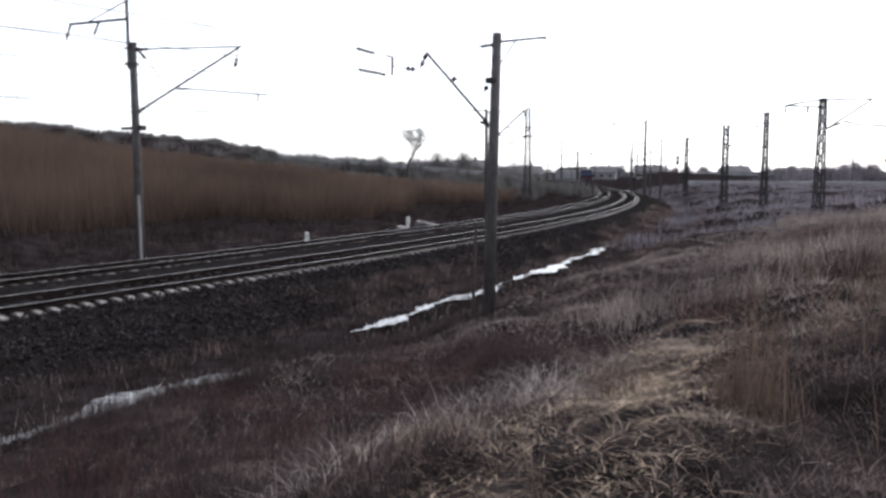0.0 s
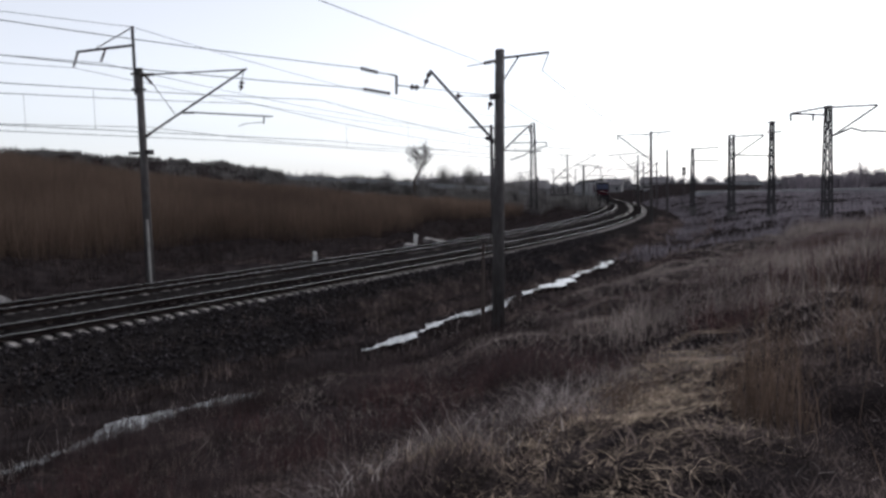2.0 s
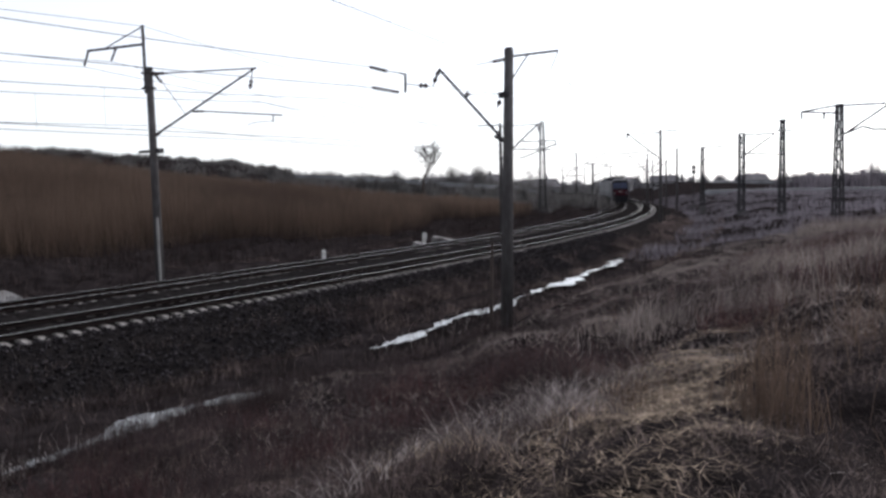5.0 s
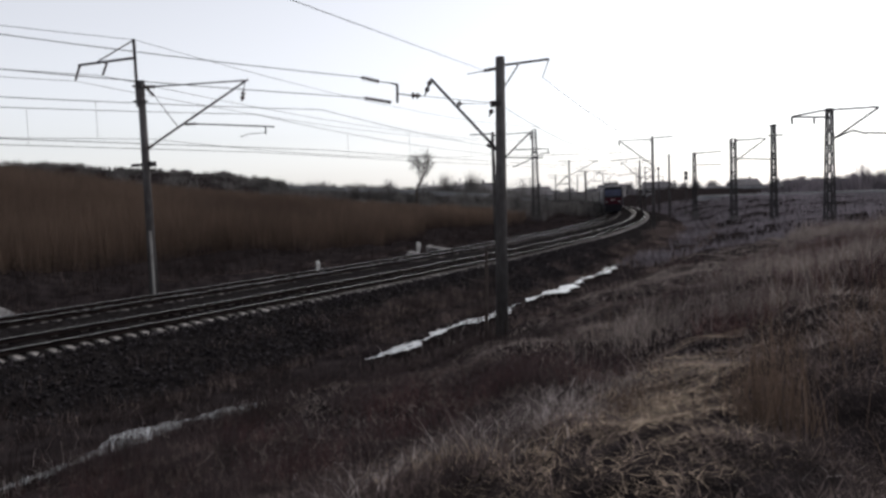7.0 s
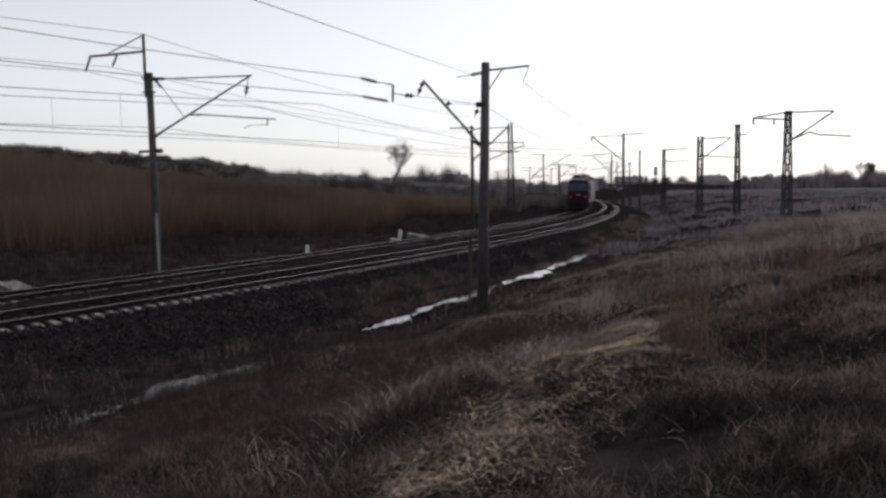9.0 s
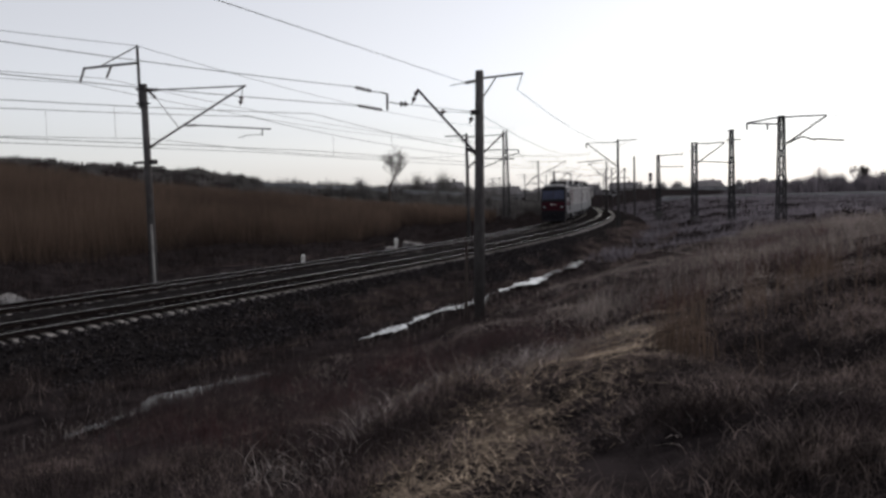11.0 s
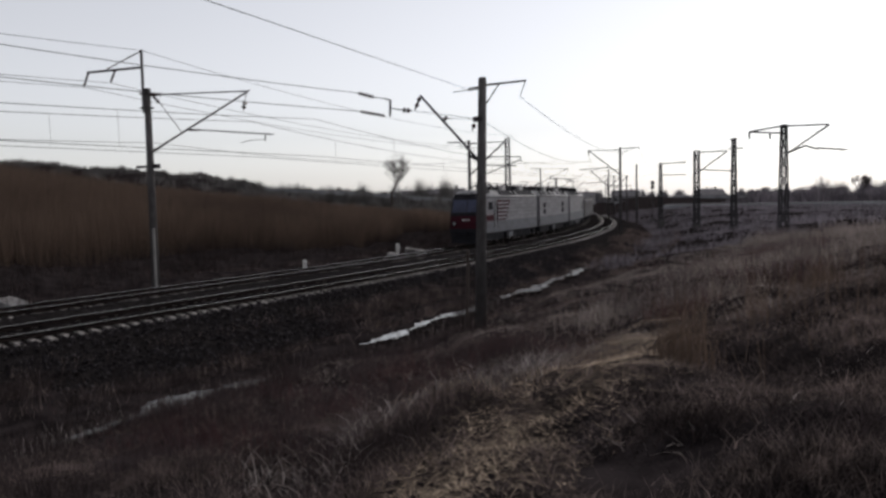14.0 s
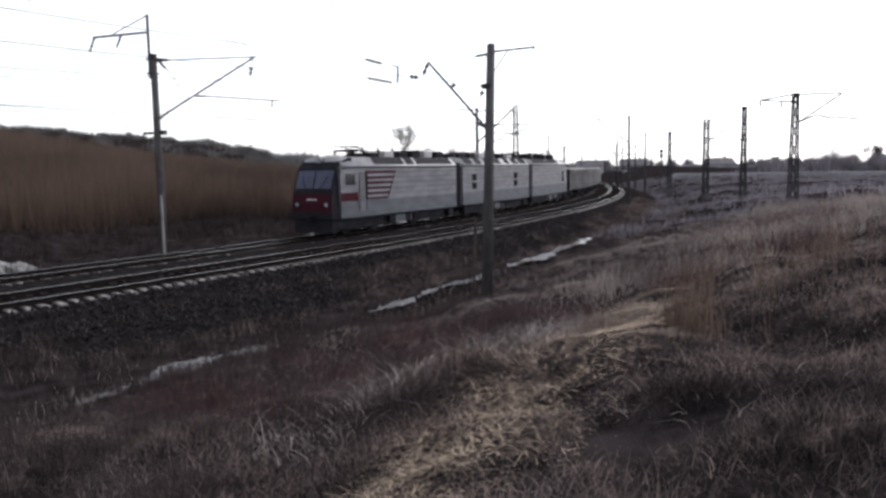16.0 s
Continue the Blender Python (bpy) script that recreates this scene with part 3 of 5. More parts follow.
def lattice_mast(x, y, height, base, wide, label, arms=(), rz=0.0, top=None):
    """A four-legged steel lattice mast with cross bracing; arms: pairs of (x, z) to (x, z)."""
    p = empty("lattice_mast", pose(x, y, base, 0, 0, rz), label, "lattice mast", "steel masts of the other line")
    top = top or wide * 0.55
    corner = lambda sx, sy, f: (sx * (wide + (top - wide) * f) / 2, sy * (wide + (top - wide) * f) / 2, height * f)
    for sx, sy in ((-1, -1), (1, -1), (1, 1), (-1, 1)):
        bar("leg", corner(sx, sy, -0.05), corner(sx, sy, 1), p, 0.085, "lattice", 4)
    n = max(6, int(height / 0.85))
    for sx, sy, tx, ty in ((-1, -1, 1, -1), (1, -1, 1, 1), (1, 1, -1, 1), (-1, 1, -1, -1)):
        for i in range(n):
            a, b = (corner(sx, sy, i / n), corner(tx, ty, (i + 1) / n))
            if i % 2:
                a, b = corner(tx, ty, i / n), corner(sx, sy, (i + 1) / n)
            bar("diagonal", a, b, p, 0.045, "lattice", 4)
            bar("crossbar", corner(sx, sy, (i + 1) / n), corner(tx, ty, (i + 1) / n), p, 0.045, "lattice", 4)
    part("footing", box(bmesh.new(), -wide * 0.8, wide * 0.8, -wide * 0.8, wide * 0.8, -1.2, 0.12, 0.03), "concrete", p)
    for (x0, z0), (x1, z1) in arms:
        bar("arm", (x0, 0, z0 - base), (x1, 0, z1 - base), p, 0.085, "lattice")
    return p


def poles():
    pole_beside_far_track()
    anchor_pole()
    anchored_wires()
    cantilever_pole(2.9, 72.5, 9.9, -0.35, 3.6, -25, "slim concrete catenary pole beyond the second track")
    cantilever_pole(21.7, 92.0, 10.3, -0.45, -3.7, -12, "concrete catenary pole with its arm over the near track")
    cantilever_pole(34.7, 135.0, 10.0, -0.4, 0, 0, "distant concrete catenary pole", 0.2)
    cantilever_pole(36.6, 150.0, 8.3, -0.4, 0, 0, "distant concrete catenary pole", 0.17)
    cantilever_pole(30.9, 140.0, 9.3, -0.3, -3.2, 0, "distant concrete catenary pole with an arm over the track", 0.16)
    cantilever_pole(22.2, 168.0, 10.6, 0.0, 6.0, -8, "distant concrete catenary pole beside the bend", 0.2)
    cantilever_pole(28.2, 185.0, 8.6, 0.0, 3.5, 0, "distant paired concrete pole beside the bend", 0.3)
    for x, y, h in ((24.5, 214, 9.0), (33.0, 232, 9.0), (37.5, 215, 9.0), (45, 205, 9.5), (52, 240, 9.5), (20.5, 250, 9.0), (40.5, 178, 9.2), (30, 262, 9.0)):
        cantilever_pole(x, y, h, -0.2, random.Random(int(x * 9)).choice((3.2, -3.2)), 0, "far concrete catenary pole at the junction", 0.15)
    lattice_mast(32.3, 72.0, 10.4, -0.1, 0.72, "tall riveted steel lattice mast with catenary arms", [((-3.25, 9.72), (0.0, 9.55)), ((-3.25, 9.7), (-3.2, 9.1)), ((-1.3, 9.6), (-1.3, 9.05)), ((0.2, 10.2), (4.2, 10.28)), ((0.4, 7.7), (4.2, 10.2)), ((0.5, 7.75), (2.0, 8.35)), ((2.0, 8.35), (3.2, 8.0)), ((3.2, 8.1), (5.85, 7.9)), ((-3.2, 9.75), (0.0, 10.25))])
    lattice_mast(35.3, 92.0, 10.7, -0.1, 0.58, "slender steel lattice mast", [((-0.6, 9.4), (1.1, 9.43)), ((-0.5, 10.5), (0.4, 10.55))])
    lattice_mast(34.2, 102.0, 9.9, -0.1, 0.62, "steel lattice catenary mast", [((0.1, 9.6), (4.0, 9.69)), ((0.3, 7.0), (4.0, 9.6)), ((0.5, 7.3), (5.4, 7.0))], top=0.55)
    lattice_mast(36.9, 128.0, 9.5, -0.1, 0.55, "distant steel lattice mast", [((0.1, 9.3), (4.2, 9.4)), ((0.1, 7.4), (4.2, 7.37))])
    lattice_mast(10.6, 118.0, 13.0, 0.3, 0.95, "tall steel lattice mast behind the tracks", [((-3.4, 10.5), (2.1, 10.4)), ((2.0, 10.4), (2.0, 9.7)), ((-3.3, 7.9), (1.8, 9.9)), ((-0.5, 9.6), (0.6, 10.5))])


def signal_mast():
    p = empty("signal_mast", pose(38.9, 140.0, -0.1), "black railway signal on a slim mast", "railway signal")
    bar("mast", (0, 0, 0), (0, 0, 5.2), p, 0.07)
    for z in (5.3, 6.1):
        hd = part("signal_head", box(bmesh.new(), -0.3, 0.3, -0.12, 0.12, z, z + 0.72, 0.05), "signal", p)
        part("hood", rod(bmesh.new(), (0, -0.12, z + 0.36), (0, -0.4, z + 0.36), 0.14, 0.15, 10), "signal", hd)
    part("footing", box(bmesh.new(), -0.25, 0.25, -0.25, 0.25, -0.5, 0.1), "concrete", p)


def wire(a, b, sag=0.4, r=0.012, label="thin overhead wire", parts=24):
    cu = bpy.data.curves.new("overhead_wire", "CURVE")
    cu.dimensions, cu.bevel_depth, cu.bevel_resolution = "3D", r * 1.05, 0
    sp = cu.splines.new("POLY")
    sp.points.add(parts)
    a, b = Vector(a), Vector(b)
    for i in range(parts + 1):
        f = i / parts
        q = a.lerp(b, f)
        sp.points[i].co = (q.x, q.y, q.z - 4 * sag * f * (1 - f), 1)
    cu.materials.append(M["wire"])
    return tagged(new("overhead_wire", cu), label, "wire", "overhead wires")


def wires():
    # the two anchored wires over the near track
    wire((-3.15, 30.75, 8.32), (-24, 17, 10.4), 0.25, 0.013, "anchored messenger wire over the near track")
    wire((-3.1, 30.75, 7.6), (-24, 17, 9.0), 0.2, 0.013, "anchored contact wire over the near track")
    # messenger and contact wire of both tracks
    for u, z0 in ((0.0, 0.0), (FAR_U, 0.18)):
        for s0, s1 in ((-70, 8), (8, 66), (66, 118), (118, 170), (170, 225)):
            a, b = at(s0, u, 8.2 + z0)[0], at(s1, u, 8.2 + z0)[0]
            wire(a, b, 1.0, 0.013, "messenger wire of the overhead line")
            wire(at(s0, u, 6.35 + z0)[0], at(s1, u, 6.35 + z0)[0], 0.06, 0.012, "contact wire of the overhead line")
            for k in range(1, 7):
                f = k / 7
                q = Vector(a).lerp(b, f)
                wire((q.x, q.y, q.z - 4 * f * (1 - f)), (q.x, q.y, 6.33 + z0), 0, 0.006, "thin dropper between messenger and contact wire", 1)
    # feeders on the mast of the tall pole and onward
    c, d = math.cos(radians(-20)), math.sin(radians(-20))
    for lx, z in ((-0.25, 11.87), (-2.3, 10.4), (-4.05, 10.3)):
        p = Vector((-14.61 + lx * c, 39.2 + lx * d, z))
        wire(p, at(-62, -9 + lx * 0.4, z + 0.4)[0], 0.9, 0.012, "feeder wire on the pole tops")
        wire(p, at(66, -9 + lx * 0.4, z - 0.2)[0], 0.9, 0.012, "feeder wire on the pole tops")
    wire(at(-62, -8.2, 7.4)[0], at(4, -7.0, 7.2)[0], 0.6, 0.011, "low feeder wire beside the poles")
    wire(at(4, -7.0, 7.2)[0], at(42, -7.4, 7.5)[0], 0.5, 0.011, "low feeder wire beside the poles")
    # wires from the anchor pole, overhead to the near side and onward
    wire((1.2, 31, 8.42), (-9.6, -10, 5.9), 0.0, 0.008, "long wire from the anchor pole up across the ditch")
    wire((3.35, 31, 8.05), (23.5, 92, 9.7), 1.2, 0.012, "wire from the anchor pole to the next pole")
    wire((1.75, 31, 7.2), (20.2, 92, 9.6), 1.6, 0.011, "wire from the anchor pole to the next pole")
    for (a, b) in (((36.5, 72, 10.2), (38.2, 102, 9.6)), ((38.1, 72, 7.9), (39.6, 102, 7.0)), ((36.5, 72, 10.2), (62, 44, 11.2)), ((38.1, 72, 7.9), (62, 42, 8.6)), ((38.2, 102, 9.6), (41, 128, 9.3)), ((29.1, 72, 9.1), (33.8, 135, 9.3)), ((39.6, 102, 7.0), (41, 128, 7.3)), ((23.9, 92, 10), (37.2, 135, 9.5)), ((18, 92, 9.4), (27.7, 140, 9.0)), ((12.7, 118, 10), (22, 168, 10)), ((7.2, 118, 10.4), (2.9, 72.5, 9.6)), ((41, 128, 9.3), (52, 240, 9.0)), ((27.7, 140, 8.9), (33, 232, 8.7))):
        wire(a, b, 0.9, 0.014, "overhead wire of the other line")


# ---- train ----
CAR = 16.4


def bogie(parent, x, wheelbase, r=0.62):
    b = part("bogie", box(bmesh.new(), x - wheelbase / 2 - 0.7, x + wheelbase / 2 + 0.7, -1.08, 1.08, 0.55, 0.95, 0.06), "dark", parent)
    for k in (-1, 1):
        for yy in (-0.8, 0.8):
            bm = bmesh.new()
            rod(bm, (x + k * wheelbase / 2, yy - 0.07, r), (x + k * wheelbase / 2, yy + 0.07, r), r, r, 20)
            rod(bm, (x + k * wheelbase / 2, yy - 0.3, r), (x + k * wheelbase / 2, yy + 0.3, r), 0.16, 0.16, 10)
            part("wheel", bm, "wheel", b)
        for yy in (-1.12, 1.12):
            part("spring_pack", rod(bmesh.new(), (x + k * wheelbase * 0.24, yy * 0.98, 0.32), (x + k * wheelbase * 0.24, yy * 0.98, 0.9), 0.13, 0.13, 8), "dark", b)
            part("axle_box", box(bmesh.new(), x + k * wheelbase / 2 - 0.2, x + k * wheelbase / 2 + 0.2, yy - 0.1, yy + 0.1, 0.42, 0.85, 0.03), "dark", b)
    return b


def pantograph(parent, x, z, raised):
    p = part("pantograph", box(bmesh.new(), x - 0.9, x + 0.9, -0.7, 0.7, z, z + 0.07), "dark", parent, "folded dark pantograph")
    for dx in (-0.8, 0.8):
        for dy in (-0.6, 0.6):
            insulator("insulator", (x + dx, dy, z - 0.25), (x + dx, dy, z + 0.02), p, 0.09, 2)
    top = z + (1.35 if raised else 0.3)
    for dy in (-0.5, 0.5):
        bar("lower_arm", (x + 0.8, dy, z + 0.08), (x - 0.9, dy * 0.7, (z + top) / 2), p, 0.03, "dark")
        bar("upper_arm", (x - 0.9, dy * 0.7, (z + top) / 2), (x + 0.5, dy * 0.9, top), p, 0.025, "dark")
    for dx in (0.35, 0.65):
        bar("collector_strip", (x + dx, -0.85, top), (x + dx, 0.85, top), p, 0.03, "dark")
    return p


def loco_section(name_label, cab, panto_up=False, livery=True):
    """One section along x, its cab (if any) at +x; z from the rail heads."""
    t = empty("locomotive_section", Matrix.Identity(4), name_label, "locomotive", "coupled locomotive sections")
    L = CAR / 2 - 0.65
    x1 = L - (0.75 if cab else 0.0)
    W = 1.55
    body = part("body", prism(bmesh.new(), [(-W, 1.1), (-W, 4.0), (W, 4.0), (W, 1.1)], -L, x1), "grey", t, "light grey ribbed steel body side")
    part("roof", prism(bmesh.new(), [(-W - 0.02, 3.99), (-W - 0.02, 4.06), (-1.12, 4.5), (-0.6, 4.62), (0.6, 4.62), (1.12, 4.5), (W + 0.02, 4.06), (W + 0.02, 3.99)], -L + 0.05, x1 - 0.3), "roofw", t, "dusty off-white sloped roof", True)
    for k in (-1, 1):
        y0, y1 = (k * W, k * (W + 0.012)) if k > 0 else (k * (W + 0.012), k * W)
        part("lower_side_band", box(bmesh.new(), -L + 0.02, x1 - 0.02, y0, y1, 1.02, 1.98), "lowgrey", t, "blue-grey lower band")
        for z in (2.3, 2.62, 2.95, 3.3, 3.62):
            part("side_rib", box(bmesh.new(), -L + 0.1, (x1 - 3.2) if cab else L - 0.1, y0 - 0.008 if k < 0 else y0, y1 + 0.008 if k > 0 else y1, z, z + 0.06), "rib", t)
        part("gutter", box(bmesh.new(), -L + 0.05, x1 - 0.2, y0 - 0.03 if k < 0 else y0, y1 + 0.03 if k > 0 else y1, 3.93, 4.0), "dark", t)
        e = k * 0.02
        if cab and livery:
            panel = bmesh.new()
            near_, far_ = [[panel.verts.new((x, y, z)) for x, z in ((x1 - 5.0, 2.02), (x1 - 2.55, 2.02), (x1 - 2.55, 3.75), (x1 - 6.0, 3.75))] for y in (k * (W + 0.002), k * (W + 0.034))]
            panel.faces.new(near_)
            panel.faces.new(far_[::-1])
            for i in range(4):
                panel.faces.new((near_[i], far_[i], far_[(i + 1) % 4], near_[(i + 1) % 4]))
            bmesh.ops.recalc_face_normals(panel, faces=panel.faces[:])
            part("red_panel", panel, "red", t, "red slant-ended side panel with white stripes")
            for i in range(5):
                part("white_stripe", box(bmesh.new(), x1 - 4.95 - 0.19 * i, x1 - 2.7, min(y0, y1 + 1.6 * e), max(y0, y1 + 1.6 * e), 2.14 + 0.32 * i, 2.3 + 0.32 * i), "grey", t)
            part("red_panel", box(bmesh.new(), x1 - 1.7, x1 - 0.04, min(y0, y1 + e), max(y0, y1 + e), 2.0, 2.5), "red", t, "red cab side panel")
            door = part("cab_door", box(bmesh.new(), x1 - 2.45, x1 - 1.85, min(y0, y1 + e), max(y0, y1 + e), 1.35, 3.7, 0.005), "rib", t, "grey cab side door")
            for dx in (-2.52, -1.8):
                bar("handrail", (x1 + dx, k * (W + 0.07), 1.4), (x1 + dx, k * (W + 0.07), 3.3), door, 0.02, "dark")
            part("cab_side_window", box(bmesh.new(), x1 - 1.45, x1 - 0.5, min(y0, y1 + e), max(y0, y1 + e), 2.95, 3.6, 0.005), "glass", t)
        for i, wx in enumerate(() if cab and livery else (L - 3.0,) if cab else (L - 2.6, -L + 3.2)):
            for dz in (2.2, 2.85):
                part("side_window", box(bmesh.new(), wx, wx + 0.85, min(y0, y1 + e), max(y0, y1 + e), dz, dz + 0.5, 0.005), "glass", t)
    # roof equipment
    rr = random.Random(5 if cab else 6)
    spots = [-6.3, -4.6, -2.9, -1.2, 0.5, 2.2] if cab else [-6.2, -4.2, -2.2, 0.0, 2.2, 4.2, 6.2]
    for i, x in enumerate(spots):
        w = rr.uniform(0.5, 0.95)
        for k in (-1, 1):
            bm = prism(bmesh.new(), [(k * 1.5, 4.08), (k * 1.17, 4.49), (k * 1.1, 4.6), (k * 1.5, 4.16)], x - w, x + w)
            part("roof_louvre", bm, "dark", t)
        part("roof_box", box(bmesh.new(), x - 0.55, x + 0.55, -0.9, 0.9, 4.6, 4.85 + rr.uniform(0, 0.25), 0.05), "roofw" if i % 3 == 1 else "dark", t)
        insulator("roof_insulator", (x + 0.8, 0.55, 4.6), (x + 0.8, 0.55, 5.2), t, 0.15, 3)
        insulator("roof_insulator", (x + 0.8, -0.6, 4.6), (x + 0.8, -0.6, 5.2), t, 0.15, 3)
        part("roof_reactor", rod(bmesh.new(), (x - 0.35, -1.05, 4.55), (x - 0.35, -1.05, 5.0), 0.2, 0.18, 10), "dark", t)
    bar("roof_busbar", (-L + 0.4, 0.55, 5.2), (x1 - 2.4, 0.55, 5.2), t, 0.025, "dark")
    if cab:
        pantograph(t, x1 - 3.2, 4.95, panto_up)
        # cab nose: raked front
        f = bmesh.new()
        prof = [(x1 - 0.02, 1.0), (x1 + 0.72, 1.0), (x1 + 0.75, 1.9), (x1 + 0.62, 2.65), (x1 + 0.12, 3.95), (x1 - 0.3, 4.32), (x1 - 1.5, 4.55), (x1 - 1.5, 4.0), (x1 - 0.02, 4.0)]
        a = [f.verts.new((x, -W + (0.12 if i in (1, 2, 3, 4) else 0.02 if i < 5 else 0.25), z)) for i, (x, z) in enumerate(prof)]
        b = [f.verts.new((x, W - (0.12 if i in (1, 2, 3, 4) else 0.02 if i < 5 else 0.25), z)) for i, (x, z) in enumerate(prof)]
        for i in range(len(prof)):
            j = (i + 1) % len(prof)
            f.faces.new((a[i], a[j], b[j], b[i]))
        f.faces.new(a[::-1])
        f.faces.new(b)
        bmesh.ops.recalc_face_normals(f, faces=f.faces[:])
        # the nose takes the dark paint to show a front turned from the sun
        nose = part("cab_front", f, "dark", t, "raked cab front, darkened for shade")

        def on_front(name, z0, z1, y0, y1, m, off=0.012):
            xs = lambda z: np.interp(z, [1.0, 1.9, 2.65, 3.95, 4.32], [x1 + 0.72, x1 + 0.75, x1 + 0.62, x1 + 0.12, x1 - 0.3]) + off
            bm = bmesh.new()
            v = [bm.verts.new((xs(z), y, z)) for y, z in ((y0, z0), (y1, z0), (y1, z1), (y0, z1))]
            w = [bm.verts.new((xs(z) - 0.05, y, z)) for y, z in ((y0, z0), (y1, z0), (y1, z1), (y0, z1))]
            bm.faces.new(v)
            for i in range(4):
                j = (i + 1) % 4
                bm.faces.new((v[j], v[i], w[i], w[j]))
            bmesh.ops.recalc_face_normals(bm, faces=bm.faces[:])
            return part(name, bm, m, nose)

        on_front("windscreen_surround", 2.5, 3.93, -1.4, 1.4, "dark")
        for y0, y1 in ((-1.28, -0.05), (0.05, 1.28)):
            on_front("windscreen", 2.78, 3.82, y0, y1, "screen", 0.02)
        if livery:
            on_front("red_band", 1.45, 1.9, -1.38, 1.38, "red")
            on_front("red_band", 1.9, 2.48, -1.38, 1.38, "red")
        on_front("front_apron", 1.02, 1.42, -1.4, 1.4, "dark")
        on_front("number_plate", 2.1, 2.2, -0.35, 0.35, "wagrib", 0.016)
        for yy in (-1.05, 1.05):
            hl = part("headlight", rod(bmesh.new(), (x1 + 0.6, yy, 1.85), (x1 + 0.79, yy, 1.85), 0.12, 0.11, 12), "lamp", nose)
            part("bezel", rod(bmesh.new(), (x1 + 0.6, yy, 1.85), (x1 + 0.77, yy, 1.85), 0.21, 0.2, 12), "dark", hl)
        part("top_headlight", rod(bmesh.new(), (x1 - 0.35, 0, 4.42), (x1 - 0.05, 0, 4.42), 0.2, 0.18, 12), "lamp", nose)
        for yy in (-0.95, 0.95):
            bar("wiper", (x1 + 0.66, yy * 0.5, 2.72), (x1 + 0.35, yy, 3.5), nose, 0.015, "dark")
        part("snow_plough", prism(bmesh.new(), [(-1.35, 0.2), (-1.4, 0.95), (1.4, 0.95), (1.35, 0.2)], x1 + 0.2, x1 + 0.62), "dark", t)
        part("coupler", box(bmesh.new(), x1 + 0.5, x1 + 1.15, -0.16, 0.16, 0.85, 1.2, 0.04), "dark", t)
    part("gangway", box(bmesh.new(), -L - 0.64, -L + 0.05, -1.3, 1.3, 0.9, 4.2), "dark", t, "dark bellows between the sections")
    if not cab:
        part("gangway", box(bmesh.new(), L - 0.05, L + 0.64, -1.3, 1.3, 0.9, 4.2), "dark", t, "dark bellows between the sections")
    part("underframe", box(bmesh.new(), -L + 0.1, x1, -1.35, 1.35, 0.85, 1.12), "dark", t)
    part("equipment_box", box(bmesh.new(), -1.4, 1.2, -1.4, 1.4, 0.42, 0.9, 0.05), "lowgrey", t)
    part("air_tank", rod(bmesh.new(), (1.6, -1.2, 0.72), (3.0, -1.2, 0.72), 0.2, 0.2, 12), "lowgrey", t)
    for k in (-1, 1):
        for xx in (-L + 0.25, -L + 6.3, L - 6.9, L - 1.3):
            part("battery_box", box(bmesh.new(), xx, xx + 0.75, min(k * 1.15, k * 1.42), max(k * 1.15, k * 1.42), 0.4, 0.9, 0.04), "dark", t)
    for yy in (-1.2, 1.2):
        for c in (-L + 3.6, L - 3.6):
            part("side_frame", prism(bmesh.new(), [(yy - 0.06, 0.34), (yy - 0.06, 0.92), (yy + 0.06, 0.92), (yy + 0.06, 0.34)], c - 2.1, c + 2.1), "dark", t)
    bogie(t, -L + 3.6, 2.9)
    bogie(t, L - 3.6, 2.9)
    return t


def gondola():
    t = empty("gondola_wagon", Matrix.Identity(4), "dark brown open freight wagon with ribbed steel sides", "freight wagon", "coupled freight wagons")
    for k in (-1, 1):
        sd = part("side_wall", box(bmesh.new(), -6.35, 6.35, k * 1.5 - 0.04, k * 1.5 + 0.04, 1.2, 3.4), "wagon", t)
        for i in range(8):
            x = -6.2 + i * 12.4 / 7
            part("rib", box(bmesh.new(), x - 0.09, x + 0.09, min(k * 1.54, k * 1.66), max(k * 1.54, k * 1.66), 1.05, 3.4, 0.02), "wagrib", sd)
        part("top_rim", box(bmesh.new(), -6.4, 6.4, k * 1.5 - 0.1, k * 1.5 + 0.1, 3.4, 3.52, 0.02), "wagrib", sd)
    for x in (-6.39, 6.39):
        part("end_wall", box(bmesh.new(), x - 0.04, x + 0.04, -1.45, 1.45, 1.2, 3.4), "wagon", t)
    part("floor", box(bmesh.new(), -6.3, 6.3, -1.45, 1.45, 1.1, 1.25), "dark", t)
    part("load", prism(bmesh.new(), [(-1.44, 1.26), (-1.44, 2.9), (-0.5, 3.15), (0.6, 3.12), (1.44, 2.9), (1.44, 1.26)], -6.2, 6.2), "ballast", t, "dark bulk load")
    part("centre_sill", box(bmesh.new(), -6.9, 6.9, -0.25, 0.25, 0.8, 1.1), "dark", t)
    bogie(t, -4.3, 1.85, 0.475)
    bogie(t, 4.3, 1.85, 0.475)
    return t


def front_s(t):
    return 180.0 - 11.4 * t + 0.145 * t ** 2 - 0.0057 * t ** 3


def car_pose(s_mid, reach, flip=False):
    a, b = at(s_mid - reach, FAR_U, FAR_Z)[0], at(s_mid + reach, FAR_U, FAR_Z)[0]
    d = (b - a) if flip else (a - b)
    m = (a + b) / 2
    return Matrix.Translation(m) @ Matrix.Rotation(math.atan2(d.y, d.x), 4, "Z")


TRAIN = []          # thing, metres behind the front, half the distance of its bogies, turned round


